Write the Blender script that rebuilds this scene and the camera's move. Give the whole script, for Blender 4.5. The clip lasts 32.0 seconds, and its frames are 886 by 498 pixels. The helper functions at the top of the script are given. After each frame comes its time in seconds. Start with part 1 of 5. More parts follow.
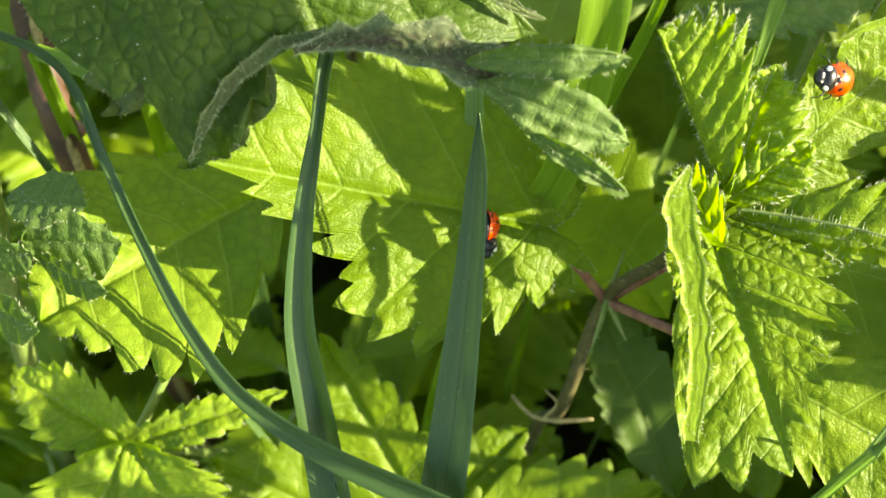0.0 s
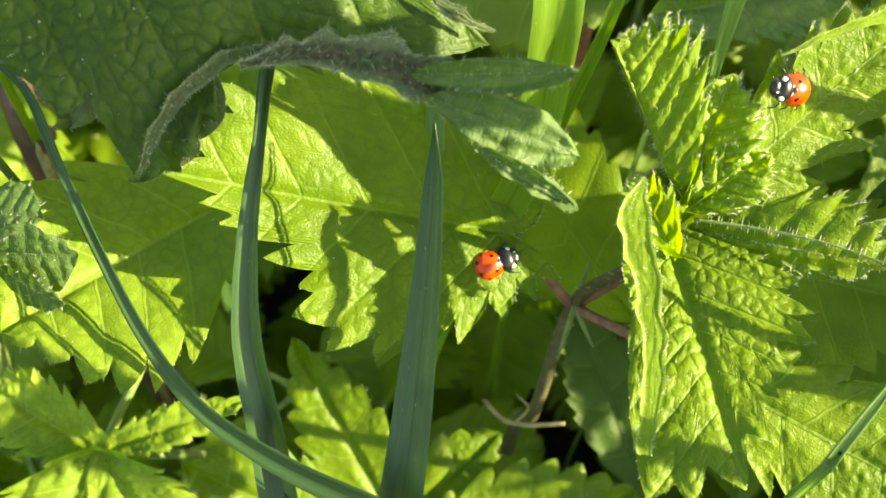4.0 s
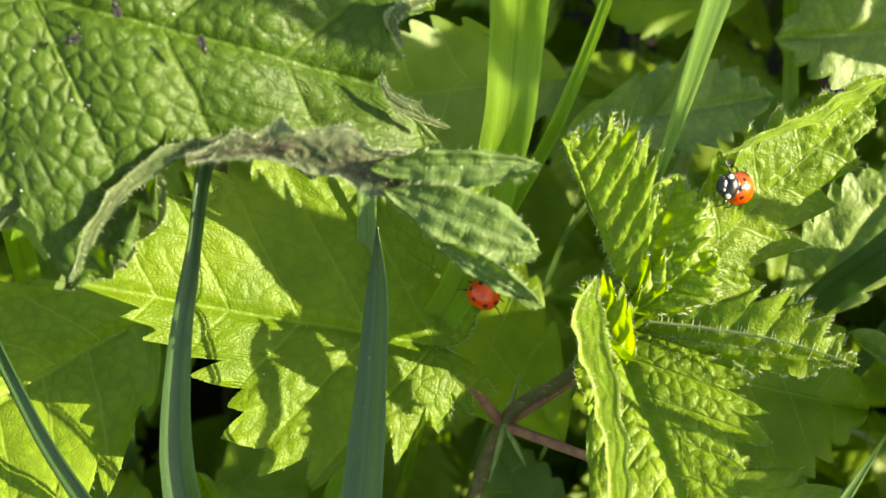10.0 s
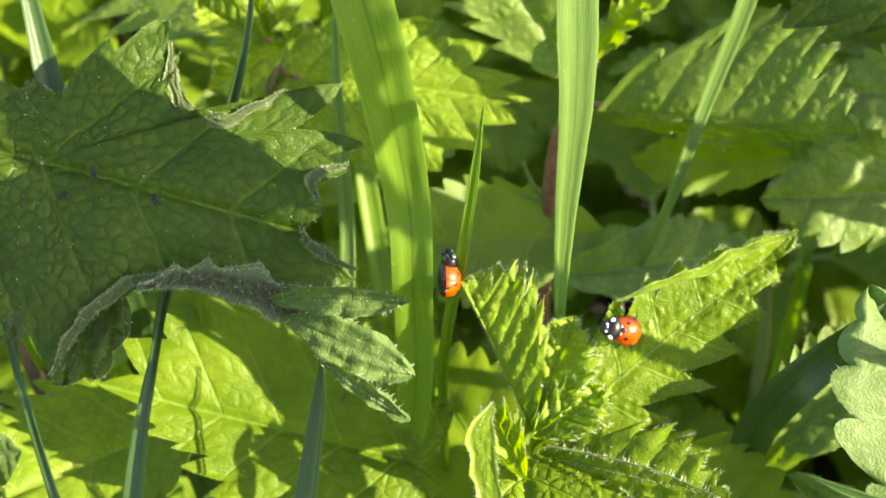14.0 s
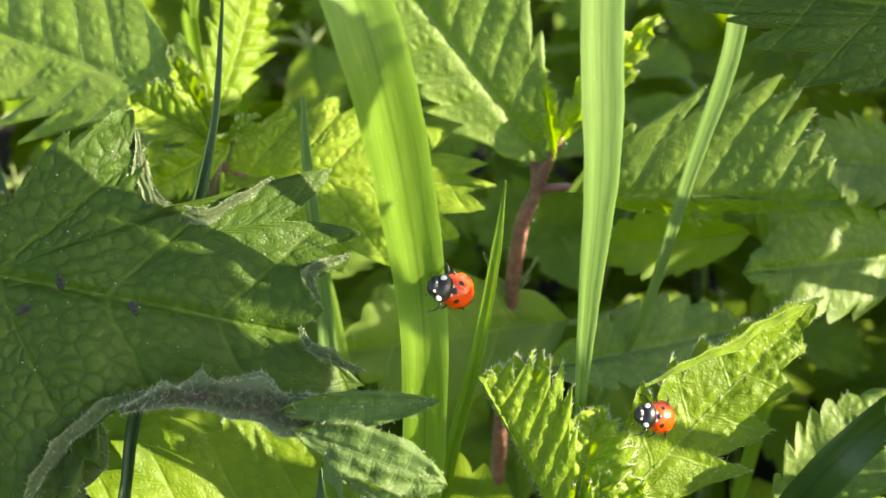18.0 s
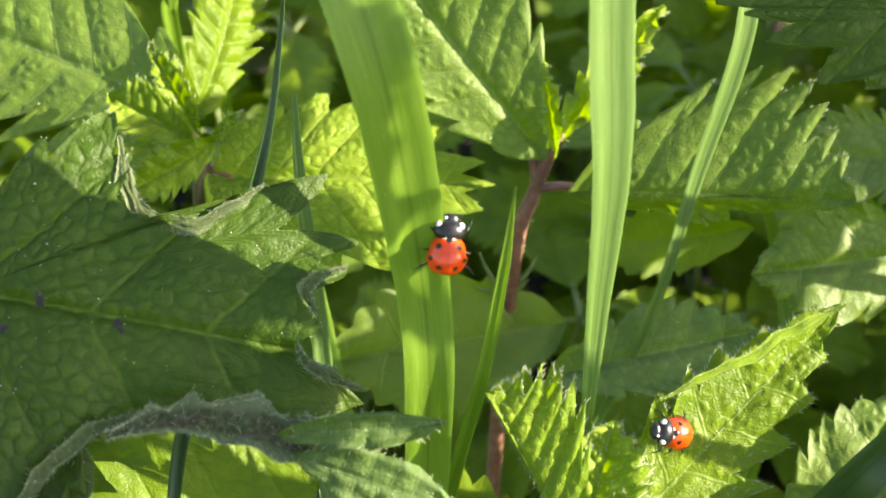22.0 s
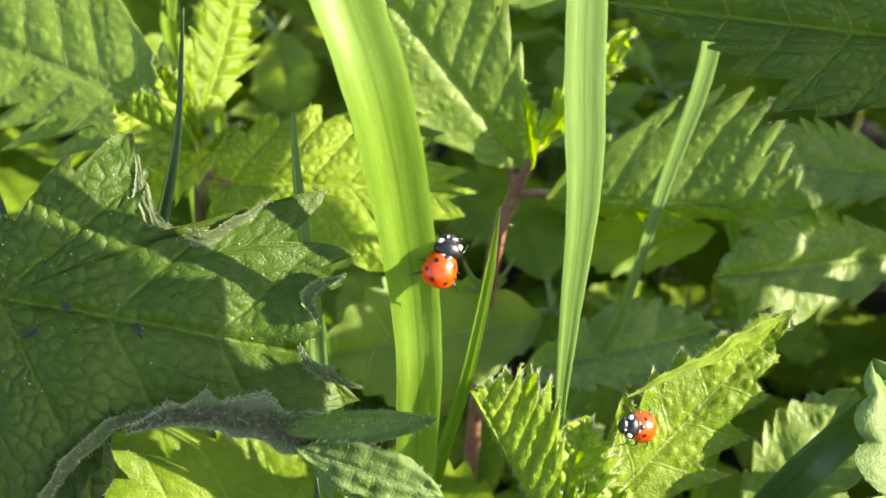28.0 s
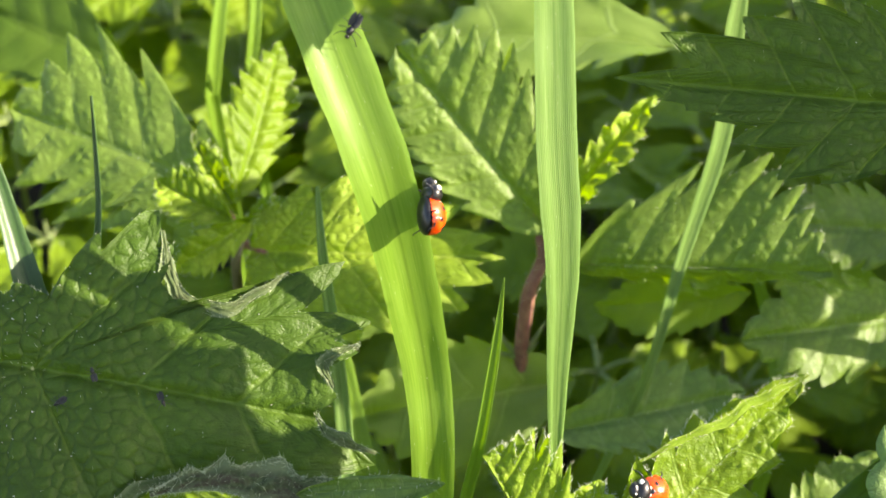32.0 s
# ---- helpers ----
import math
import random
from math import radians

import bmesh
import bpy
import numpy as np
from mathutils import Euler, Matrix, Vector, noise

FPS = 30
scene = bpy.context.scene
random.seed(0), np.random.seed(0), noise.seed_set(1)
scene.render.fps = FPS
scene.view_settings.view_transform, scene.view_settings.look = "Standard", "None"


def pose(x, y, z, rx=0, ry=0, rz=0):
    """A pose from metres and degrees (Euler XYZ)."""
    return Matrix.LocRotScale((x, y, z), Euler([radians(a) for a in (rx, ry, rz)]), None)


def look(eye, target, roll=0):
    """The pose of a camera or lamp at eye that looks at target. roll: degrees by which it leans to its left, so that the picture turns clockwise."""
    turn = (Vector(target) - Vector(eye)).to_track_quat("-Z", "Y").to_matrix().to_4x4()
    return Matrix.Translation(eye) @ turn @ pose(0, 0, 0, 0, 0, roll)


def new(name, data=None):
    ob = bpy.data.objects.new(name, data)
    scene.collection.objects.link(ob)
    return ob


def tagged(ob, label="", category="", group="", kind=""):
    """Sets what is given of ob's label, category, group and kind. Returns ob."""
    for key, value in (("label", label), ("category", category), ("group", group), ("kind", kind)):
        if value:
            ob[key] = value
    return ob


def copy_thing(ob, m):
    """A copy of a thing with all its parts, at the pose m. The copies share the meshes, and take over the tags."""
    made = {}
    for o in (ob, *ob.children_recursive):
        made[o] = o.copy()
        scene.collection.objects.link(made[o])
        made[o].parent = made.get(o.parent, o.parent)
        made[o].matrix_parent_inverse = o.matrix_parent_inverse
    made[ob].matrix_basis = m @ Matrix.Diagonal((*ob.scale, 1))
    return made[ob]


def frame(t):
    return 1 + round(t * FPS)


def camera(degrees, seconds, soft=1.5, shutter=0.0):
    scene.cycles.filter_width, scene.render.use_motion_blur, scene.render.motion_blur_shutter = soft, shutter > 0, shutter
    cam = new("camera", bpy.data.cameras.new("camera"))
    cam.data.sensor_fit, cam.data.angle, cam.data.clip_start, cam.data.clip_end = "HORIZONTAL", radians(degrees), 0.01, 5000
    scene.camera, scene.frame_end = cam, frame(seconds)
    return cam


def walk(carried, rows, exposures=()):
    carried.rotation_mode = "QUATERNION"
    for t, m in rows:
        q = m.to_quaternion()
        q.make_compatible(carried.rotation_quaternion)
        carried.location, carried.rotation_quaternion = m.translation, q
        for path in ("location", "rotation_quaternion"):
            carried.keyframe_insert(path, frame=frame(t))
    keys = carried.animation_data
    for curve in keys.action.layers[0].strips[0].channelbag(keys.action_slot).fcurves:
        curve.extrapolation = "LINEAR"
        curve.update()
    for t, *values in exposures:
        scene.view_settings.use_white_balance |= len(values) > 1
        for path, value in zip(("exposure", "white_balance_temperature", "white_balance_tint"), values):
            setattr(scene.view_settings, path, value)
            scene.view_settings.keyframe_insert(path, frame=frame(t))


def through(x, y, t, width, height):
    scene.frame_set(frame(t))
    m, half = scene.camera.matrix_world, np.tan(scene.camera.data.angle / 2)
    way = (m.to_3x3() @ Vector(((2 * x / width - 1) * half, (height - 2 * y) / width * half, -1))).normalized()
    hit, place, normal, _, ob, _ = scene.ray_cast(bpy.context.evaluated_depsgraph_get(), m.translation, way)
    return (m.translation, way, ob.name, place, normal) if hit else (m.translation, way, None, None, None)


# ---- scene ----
cam = camera(40, 32.0, soft=1.6)
cam.data.dof.use_dof, cam.data.dof.focus_distance, cam.data.dof.aperture_fstop = True, 0.197, 24.0
EXPOSURES = [(0.0, 2.08, 8800.0, 2.0), (8.0, 2.02, 8800.0, 2.0), (10.0, 1.87, 8700.0, 4.0), (14.0, 1.96, 8100.0, 10.0), (32.0, 1.93, 7500.0, 16.0)]
walk(cam, [
    (0.0, pose(-0.02806, 0.01317, 0.42250, 31.07, -2.28, 1.51)),
    (0.5, pose(-0.02527, 0.01293, 0.42268, 30.66, -2.08, 1.90)),
    (1.0, pose(-0.02527, 0.01229, 0.42340, 30.63, -1.99, 2.20)),
    (1.5, pose(-0.02504, 0.01409, 0.42417, 30.38, -1.88, 2.17)),
    (2.0, pose(-0.02417, 0.01537, 0.42474, 30.20, -1.76, 2.27)),
    (2.5, pose(-0.02342, 0.01589, 0.42446, 30.35, -1.75, 2.12)),
    (4.5, pose(-0.01769, 0.01891, 0.42423, 30.35, -1.67, 1.43)),
    (5.0, pose(-0.01587, 0.02174, 0.42457, 30.34, -1.78, 1.03)),
    (5.5, pose(-0.01318, 0.02629, 0.42286, 30.39, -1.84, 0.69)),
    (6.0, pose(-0.01327, 0.02725, 0.42258, 30.51, -1.73, 0.53)),
    (6.5, pose(-0.01314, 0.02581, 0.42543, 30.74, -1.51, 0.67)),
    (7.0, pose(-0.01420, 0.02249, 0.42835, 31.35, -1.36, 0.82)),
    (7.5, pose(-0.01491, 0.02241, 0.42723, 32.28, -1.42, 1.08)),
    (8.0, pose(-0.01986, 0.01760, 0.42850, 33.70, -2.21, 0.81)),
    (8.5, pose(-0.01967, 0.00364, 0.42803, 35.68, -3.44, -0.02)),
    (9.0, pose(-0.02467, -0.00211, 0.42352, 37.34, -5.01, -1.36)),
    (9.5, pose(-0.03799, 0.00198, 0.41396, 38.40, -6.90, -2.89)),
    (10.0, pose(-0.03600, 0.01551, 0.41167, 38.23, -7.55, -3.78)),
    (10.5, pose(-0.03316, 0.01569, 0.41429, 38.09, -6.98, -3.56)),
    (11.0, pose(-0.02870, 0.01397, 0.42284, 38.04, -5.33, -2.01)),
    (11.5, pose(-0.00743, 0.00439, 0.43401, 38.55, -2.84, 0.83)),
    (12.0, pose(0.02796, -0.00577, 0.44402, 39.82, 0.84, 4.46)),
    (12.5, pose(0.03018, -0.01396, 0.44381, 41.56, 2.01, 6.83)),
    (13.0, pose(0.03407, -0.01232, 0.45019, 43.11, 2.88, 8.22)),
    (13.5, pose(0.03512, -0.00908, 0.44644, 44.31, 2.86, 8.52)),
    (14.0, pose(0.03154, -0.00547, 0.43827, 44.67, 2.75, 8.31)),
    (14.5, pose(0.03089, 0.01214, 0.43630, 43.98, 3.14, 7.43)),
    (16.5, pose(0.00224, 0.00636, 0.41832, 48.48, 0.12, 0.36)),
    (17.0, pose(0.00164, 0.00521, 0.42079, 49.13, -0.06, -0.17)),
    (17.5, pose(0.00169, 0.00306, 0.42487, 49.64, 0.07, -0.15)),
    (18.0, pose(0.00128, 0.00295, 0.42344, 49.87, 0.19, -0.01)),
    (18.5, pose(0.00072, 0.00168, 0.42006, 50.02, 0.13, 0.12)),
    (19.0, pose(0.00000, 0.00000, 0.42000, 50.00, -0.00, -0.00)),
    (19.5, pose(-0.00040, -0.00098, 0.42103, 49.90, 0.07, -0.20)),
    (20.0, pose(0.00170, 0.00617, 0.41559, 49.74, 0.08, -0.55)),
    (20.5, pose(-0.00070, 0.01326, 0.42448, 49.18, 0.31, -0.96)),
    (21.0, pose(-0.00346, 0.01265, 0.41934, 49.17, 0.16, -1.13)),
    (21.5, pose(-0.00364, 0.01407, 0.41830, 48.99, -0.07, -1.21)),
    (22.0, pose(-0.00312, 0.01379, 0.41935, 49.10, -0.23, -1.23)),
    (22.5, pose(-0.00373, 0.01349, 0.42060, 49.26, -0.34, -1.17)),
    (23.0, pose(-0.00387, 0.01182, 0.42212, 49.58, -0.40, -1.16)),
    (23.5, pose(-0.00289, 0.01282, 0.41857, 49.87, -0.49, -1.11)),
    (24.0, pose(-0.00367, 0.01305, 0.41898, 50.01, -0.56, -1.15)),
    (24.5, pose(-0.00458, 0.01237, 0.41960, 50.33, -0.62, -1.30)),
    (25.0, pose(-0.00393, 0.01164, 0.42129, 50.42, -0.64, -1.38)),
    (25.5, pose(-0.00369, 0.01095, 0.42166, 50.37, -0.90, -1.60)),
    (27.5, pose(-0.00600, 0.00492, 0.43664, 47.74, -1.65, -2.28)),
    (28.0, pose(-0.00653, 0.00407, 0.43510, 48.03, -1.44, -2.04)),
    (28.5, pose(-0.00511, 0.00299, 0.43486, 48.61, -1.03, -1.57)),
    (29.0, pose(-0.00294, 0.00180, 0.43601, 49.15, -0.46, -0.97)),
    (29.5, pose(0.00510, 0.00379, 0.43363, 49.75, 0.28, 0.11)),
    (30.0, pose(0.00537, 0.00346, 0.43715, 49.89, 0.75, 0.43)),
    (30.5, pose(0.00696, 0.00040, 0.43834, 50.24, 1.28, 0.99)),
    (31.0, pose(0.00592, 0.00176, 0.43800, 50.11, 1.28, 0.92)),
    (31.5, pose(0.00527, 0.00079, 0.44033, 50.26, 1.47, 0.73)),
    (32.0, pose(0.00520, 0.00025, 0.44167, 50.58, 1.55, 0.52)),
], EXPOSURES)


# ---- world, sun, exposure ----
SUN_TO = Vector((0.89, -0.14, 0.43)).normalized()
SKY = bpy.data.worlds.new("sky")
scene.world = SKY
SKY.use_nodes = True
_n = SKY.node_tree.nodes
_sky = _n.new("ShaderNodeTexSky")
_sky.sky_type = "NISHITA"
_sky.sun_disc = False
_sky.sun_elevation = math.asin(SUN_TO.z)
_sky.sun_rotation = math.atan2(SUN_TO.x, SUN_TO.y)
SKY.node_tree.links.new(_sky.outputs[0], _n["Background"].inputs[0])
_n["Background"].inputs[1].default_value = 0.115
_sun = bpy.data.lights.new("sun", "SUN")
_sun.energy, _sun.angle, _sun.color = 5.0, radians(0.5), (1.0, 0.95, 0.86)
SUN = new("sun", _sun)
SUN.matrix_world = look(SUN_TO, (0, 0, 0))


# ---- materials ----
class Nodes:
    """Short hand for a node tree."""

    def __init__(self, name):
        self.mat = bpy.data.materials.new(name)
        self.mat.use_nodes = True
        self.tree = self.mat.node_tree
        self.bsdf = self.tree.nodes["Principled BSDF"]
        self.out = self.tree.nodes["Material Output"]

    def add(self, kind, **inputs):
        node = self.tree.nodes.new("ShaderNode" + kind)
        for key, value in inputs.items():
            self.set(node, key.replace("_", " "), value)
        return node

    def set(self, node, key, value):
        sock = node.inputs[int(key[1:])] if key[0] == "i" and key[1:].isdigit() else node.inputs[key]
        if hasattr(value, "links"):
            self.tree.links.new(value, sock)
        else:
            sock.default_value = value

    def math(self, op, a, b=0.0, c=0.0):
        node = self.add("Math")
        node.operation = op
        for n, value in enumerate((a, b, c)):
            self.set(node, "i%d" % n, value)
        return node.outputs[0]

    def ramp(self, value, lo, hi, a=0.0, b=1.0):
        node = self.add("MapRange", i0=value, i1=lo, i2=hi, i3=a, i4=b)
        node.interpolation_type = "SMOOTHSTEP"
        return node.outputs[0]

    def mix(self, fac, a, b):
        node = self.add("MixRGB")
        for key, value in (("Fac", fac), ("Color1", a), ("Color2", b)):
            if isinstance(value, tuple):
                value = (*value, 1.0)
            self.set(node, key, value)
        return node.outputs[0]

    def noise(self, scale, detail=3.0, where=None):
        node = self.add("TexNoise", Scale=scale, Detail=detail)
        if where:
            self.set(node, "Vector", where)
        return node.outputs[0]


def uv(n, layer):
    node = n.add("UVMap")
    node.uv_map = layer
    return node.outputs[0]


def leaf_material(name, green, light, vein, gloss, through, cell=500.0, relief=0.4, crease=0.3, shine=0.4):
    """A nettle leaf: veins along the vein layer, creases of the quilt layer darkened in the colour between them, light
    passing through.
    """
    n = Nodes(name)
    sep = n.add("SeparateXYZ", i0=uv(n, "vein"))
    flat = uv(n, "flat")
    across = n.math("ABSOLUTE", sep.outputs[1])
    wander = n.math("ADD", n.math("MULTIPLY", n.noise(150.0, 1.0, flat), 0.12), 0.44)
    lateral = n.math("ABSOLUTE", n.math("SUBTRACT", n.math("FRACT", n.math("ADD", sep.outputs[0], wander)), 0.5))
    lateral = n.math("MULTIPLY", n.ramp(lateral, 0.01, 0.045, 1.0, 0.0), n.ramp(across, 0.5, 1.0, 1.0, 0.2))
    rib = n.ramp(across, 0.008, 0.03, 1.0, 0.0)
    veins = n.math("MAXIMUM", lateral, rib)
    small = n.add("TexVoronoi", Vector=flat, Scale=cell * 2.2)
    small.feature = "DISTANCE_TO_EDGE"
    fine = n.ramp(small.outputs[0], 0.0, 0.3)
    info = n.add("ObjectInfo")
    blotch = n.noise(70.0, 3.0, flat)
    grain = n.noise(2600.0, 2.0, flat)
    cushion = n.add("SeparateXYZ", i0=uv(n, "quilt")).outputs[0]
    base = n.mix(n.ramp(blotch, 0.3, 0.7), green, light)
    base = n.mix(n.math("MULTIPLY", info.outputs["Random"], 0.5), base, tuple(0.8 * g for g in green))
    # crease shade and fine vein lines are put into the base colour
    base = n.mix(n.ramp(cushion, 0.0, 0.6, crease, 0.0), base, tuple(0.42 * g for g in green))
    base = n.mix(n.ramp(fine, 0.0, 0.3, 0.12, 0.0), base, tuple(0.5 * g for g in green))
    base = n.mix(n.ramp(grain, 0.62, 0.72, 0.0, 0.25), base, light)
    base = n.mix(n.math("MULTIPLY", veins, 0.3), base, vein)
    high = n.math("ADD", n.math("MULTIPLY", fine, 0.2), n.math("MULTIPLY", n.ramp(cushion, 0.0, 0.6), crease + 0.1))
    high = n.math("SUBTRACT", high, n.math("MULTIPLY", veins, 0.7))
    high = n.math("ADD", high, n.math("MULTIPLY", grain, 0.5))
    bump = n.add("Bump", Strength=relief, Distance=0.0005, Height=high)
    n.set(n.bsdf, "Base Color", base)
    n.set(n.bsdf, "Roughness", n.ramp(grain, 0.2, 0.8, gloss - 0.08, gloss + 0.12))
    n.set(n.bsdf, "Specular IOR Level", shine)
    n.set(n.bsdf, "Normal", bump.outputs[0])
    glow = n.add("MixRGB", i0=1.0, i1=base, i2=(1.0, 1.0, 0.35, 1.0))
    glow.blend_type = "MULTIPLY"
    bright = n.add("HueSaturation", Saturation=1.1, Value=1.9, Color=glow.outputs[0])
    trans = n.add("BsdfTranslucent", Color=bright.outputs[0], Normal=bump.outputs[0])
    both = n.add("MixShader", i0=through, i1=n.bsdf.outputs[0], i2=trans.outputs[0])
    n.set(n.out, "Surface", both.outputs[0])
    return n.mat


def downy_material(name, dark, flush, pale, through):
    """The downy underside along a curled leaf edge: dull, streaked with dull red, paler and hairy towards its rims."""
    n = Nodes(name)
    sep = n.add("SeparateXYZ", i0=uv(n, "vein"))
    flat = uv(n, "flat")
    cushion = n.add("SeparateXYZ", i0=uv(n, "quilt"))
    long = n.add("VectorMath", i0=flat, i1=(0.3, 1.6, 1.0))
    long.operation = "MULTIPLY"
    blotch = n.noise(420.0, 4.0, long.outputs[0])
    grain = n.noise(3200.0, 2.0, flat)
    base = n.mix(n.ramp(blotch, 0.42, 0.58), dark, flush)
    base = n.mix(n.ramp(cushion.outputs[0], 0.0, 0.6, 0.4, 0.0), base, pale)
    base = n.mix(n.ramp(grain, 0.55, 0.68, 0.0, 0.6), base, pale)
    base = n.mix(n.ramp(n.math("ABSOLUTE", sep.outputs[1]), 0.45, 0.9), base, pale)
    bump = n.add("Bump", Strength=0.5, Distance=0.0004, Height=n.math("ADD", blotch, n.math("MULTIPLY", grain, 0.7)))
    n.set(n.bsdf, "Base Color", base)
    n.set(n.bsdf, "Roughness", 0.75)
    n.set(n.bsdf, "Specular IOR Level", 0.2)
    n.set(n.bsdf, "Normal", bump.outputs[0])
    trans = n.add("BsdfTranslucent", Color=base)
    both = n.add("MixShader", i0=through, i1=n.bsdf.outputs[0], i2=trans.outputs[0])
    n.set(n.out, "Surface", both.outputs[0])
    return n.mat


def blade_material(name, green, light, through, stripe=26.0, rough=0.4):
    """A grass blade with long ribs, a darker keel and lightened edges."""
    n = Nodes(name)
    where = uv(n, "flat")
    sep = n.add("SeparateXYZ", i0=where)
    ribs = n.add("TexWave", Scale=1.0, Distortion=0.6, Detail=2.0)
    ribs.bands_direction = "X"
    across = n.add("CombineXYZ", X=n.math("MULTIPLY", sep.outputs[0], stripe * 0.16), Y=n.math("MULTIPLY", sep.outputs[1], 12.0))
    n.set(ribs, "Vector", across.outputs[0])
    stretched = n.add("CombineXYZ", X=n.math("MULTIPLY", sep.outputs[0], 9.0), Y=n.math("MULTIPLY", sep.outputs[1], 60.0))
    streak = n.noise(2.0, 4.0, stretched.outputs[0])
    flecks = n.add("CombineXYZ", X=n.math("MULTIPLY", sep.outputs[0], 26.0), Y=n.math("MULTIPLY", sep.outputs[1], 420.0))
    fleck = n.ramp(n.noise(1.6, 1.0, flecks.outputs[0]), 0.74, 0.8)
    keel = n.ramp(n.math("ABSOLUTE", sep.outputs[0]), 0.02, 0.09, 1.0, 0.0)
    base = n.mix(n.ramp(streak, 0.3, 0.7), green, light)
    base = n.mix(n.math("MULTIPLY", ribs.outputs[1], 0.14), base, tuple(0.6 * g for g in green))
    base = n.mix(n.math("MULTIPLY", keel, 0.6), base, tuple(0.62 * g for g in green))
    # edges lightened in the colour, as if light came through them
    base = n.mix(n.ramp(n.math("ABSOLUTE", sep.outputs[0]), 0.82, 1.0, 0.0, 0.6), base, tuple(1.25 * g for g in light))
    base = n.mix(n.math("MULTIPLY", fleck, 0.7), base, (0.62, 0.66, 0.45))
    bump = n.add("Bump", Strength=0.2, Distance=0.0002, Height=n.math("ADD", ribs.outputs[1], streak))
    n.set(n.bsdf, "Base Color", base)
    n.set(n.bsdf, "Roughness", rough)
    n.set(n.bsdf, "Specular IOR Level", 0.4)
    n.set(n.bsdf, "Normal", bump.outputs[0])
    glow = n.add("HueSaturation", Saturation=1.15, Value=1.5, Color=n.mix(0.35, base, light))
    trans = n.add("BsdfTranslucent", Color=glow.outputs[0], Normal=bump.outputs[0])
    both = n.add("MixShader", i0=through, i1=n.bsdf.outputs[0], i2=trans.outputs[0])
    n.set(n.out, "Surface", both.outputs[0])
    return n.mat


def plain_material(name, one, two, rough, scale=900.0, coat=0.0, bumpy=0.2, through=0.0):
    n = Nodes(name)
    where = n.add("TexCoord").outputs["Object"]
    n.set(n.bsdf, "Base Color", n.mix(n.ramp(n.noise(scale, 4.0, where), 0.35, 0.65), one, two))
    n.set(n.bsdf, "Roughness", n.ramp(n.noise(scale * 2.3, 2.0, where), 0.2, 0.8, rough * 0.85, rough * 1.2))
    n.set(n.bsdf, "Coat Weight", coat)
    n.set(n.bsdf, "Coat Roughness", 0.06)
    bump = n.add("Bump", Strength=bumpy, Distance=0.0003, Height=n.noise(scale * 1.7, 3.0, where))
    n.set(n.bsdf, "Normal", bump.outputs[0])
    if through:
        trans = n.add("BsdfTranslucent", Color=(*two, 1.0))
        both = n.add("MixShader", i0=through, i1=n.bsdf.outputs[0], i2=trans.outputs[0])
        n.set(n.out, "Surface", both.outputs[0])
    return n.mat


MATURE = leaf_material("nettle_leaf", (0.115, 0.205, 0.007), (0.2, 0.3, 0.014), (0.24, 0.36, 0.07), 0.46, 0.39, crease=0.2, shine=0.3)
# the sky's sheen put into the colour: paler and bluer than MATURE
SHEEN = leaf_material("sheen_nettle_leaf", (0.125, 0.215, 0.03), (0.195, 0.295, 0.06), (0.24, 0.34, 0.12), 0.45, 0.36)
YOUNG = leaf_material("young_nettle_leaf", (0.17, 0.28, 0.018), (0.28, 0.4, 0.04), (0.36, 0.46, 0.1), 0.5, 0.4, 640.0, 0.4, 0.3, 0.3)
# darker than the leaf itself: the shade it lies in is put into the colour
SHADE_DARK = leaf_material("shade_dark_nettle_leaf", (0.046, 0.098, 0.008), (0.076, 0.14, 0.014), (0.13, 0.21, 0.035), 0.48, 0.3, 420.0, 0.45, 0.36, 0.3)
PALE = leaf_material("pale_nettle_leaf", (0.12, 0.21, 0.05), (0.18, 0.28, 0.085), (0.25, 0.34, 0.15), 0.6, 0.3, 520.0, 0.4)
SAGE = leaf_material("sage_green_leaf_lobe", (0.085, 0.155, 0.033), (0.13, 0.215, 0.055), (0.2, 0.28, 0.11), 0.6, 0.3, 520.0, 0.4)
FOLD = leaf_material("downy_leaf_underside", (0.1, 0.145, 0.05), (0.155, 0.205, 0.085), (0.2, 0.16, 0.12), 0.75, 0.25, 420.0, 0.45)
DOWNY = downy_material("downy_curled_edge", (0.05, 0.068, 0.028), (0.066, 0.054, 0.036), (0.15, 0.19, 0.095), 0.3)
RIM = downy_material("pale_downy_edge", (0.075, 0.115, 0.035), (0.085, 0.11, 0.045), (0.15, 0.2, 0.09), 0.35)
# backlight put into the colour: a brighter yellow-green than the leaf it edges
GLOW = downy_material("backlit_curled_edge", (0.19, 0.31, 0.022), (0.21, 0.33, 0.026), (0.27, 0.39, 0.05), 0.5)
UNDERGROWTH = plain_material("undergrowth_leaf", (0.05, 0.1, 0.012), (0.12, 0.2, 0.025), 0.55, 40.0, 0.0, 0.3, 0.3)
BLADE = blade_material("grass_blade", (0.125, 0.235, 0.018), (0.165, 0.285, 0.036), 0.24, 60.0)
# shade and sky reflection put into the colour: darker and bluer than BLADE
BLADE_SHADED = blade_material("shaded_grass_blade", (0.036, 0.08, 0.019), (0.052, 0.108, 0.028), 0.1, 50.0, 0.32)
BLADE_PALE = blade_material("pale_grass_blade", (0.12, 0.22, 0.045), (0.17, 0.28, 0.075), 0.36, 22.0)
STEM = plain_material("nettle_stem", (0.13, 0.2, 0.05), (0.2, 0.25, 0.08), 0.5, 500.0, 0.0, 0.4)
RED_STEM = plain_material("reddish_nettle_stem", (0.2, 0.08, 0.062), (0.3, 0.15, 0.1), 0.55, 420.0, 0.0, 0.5)
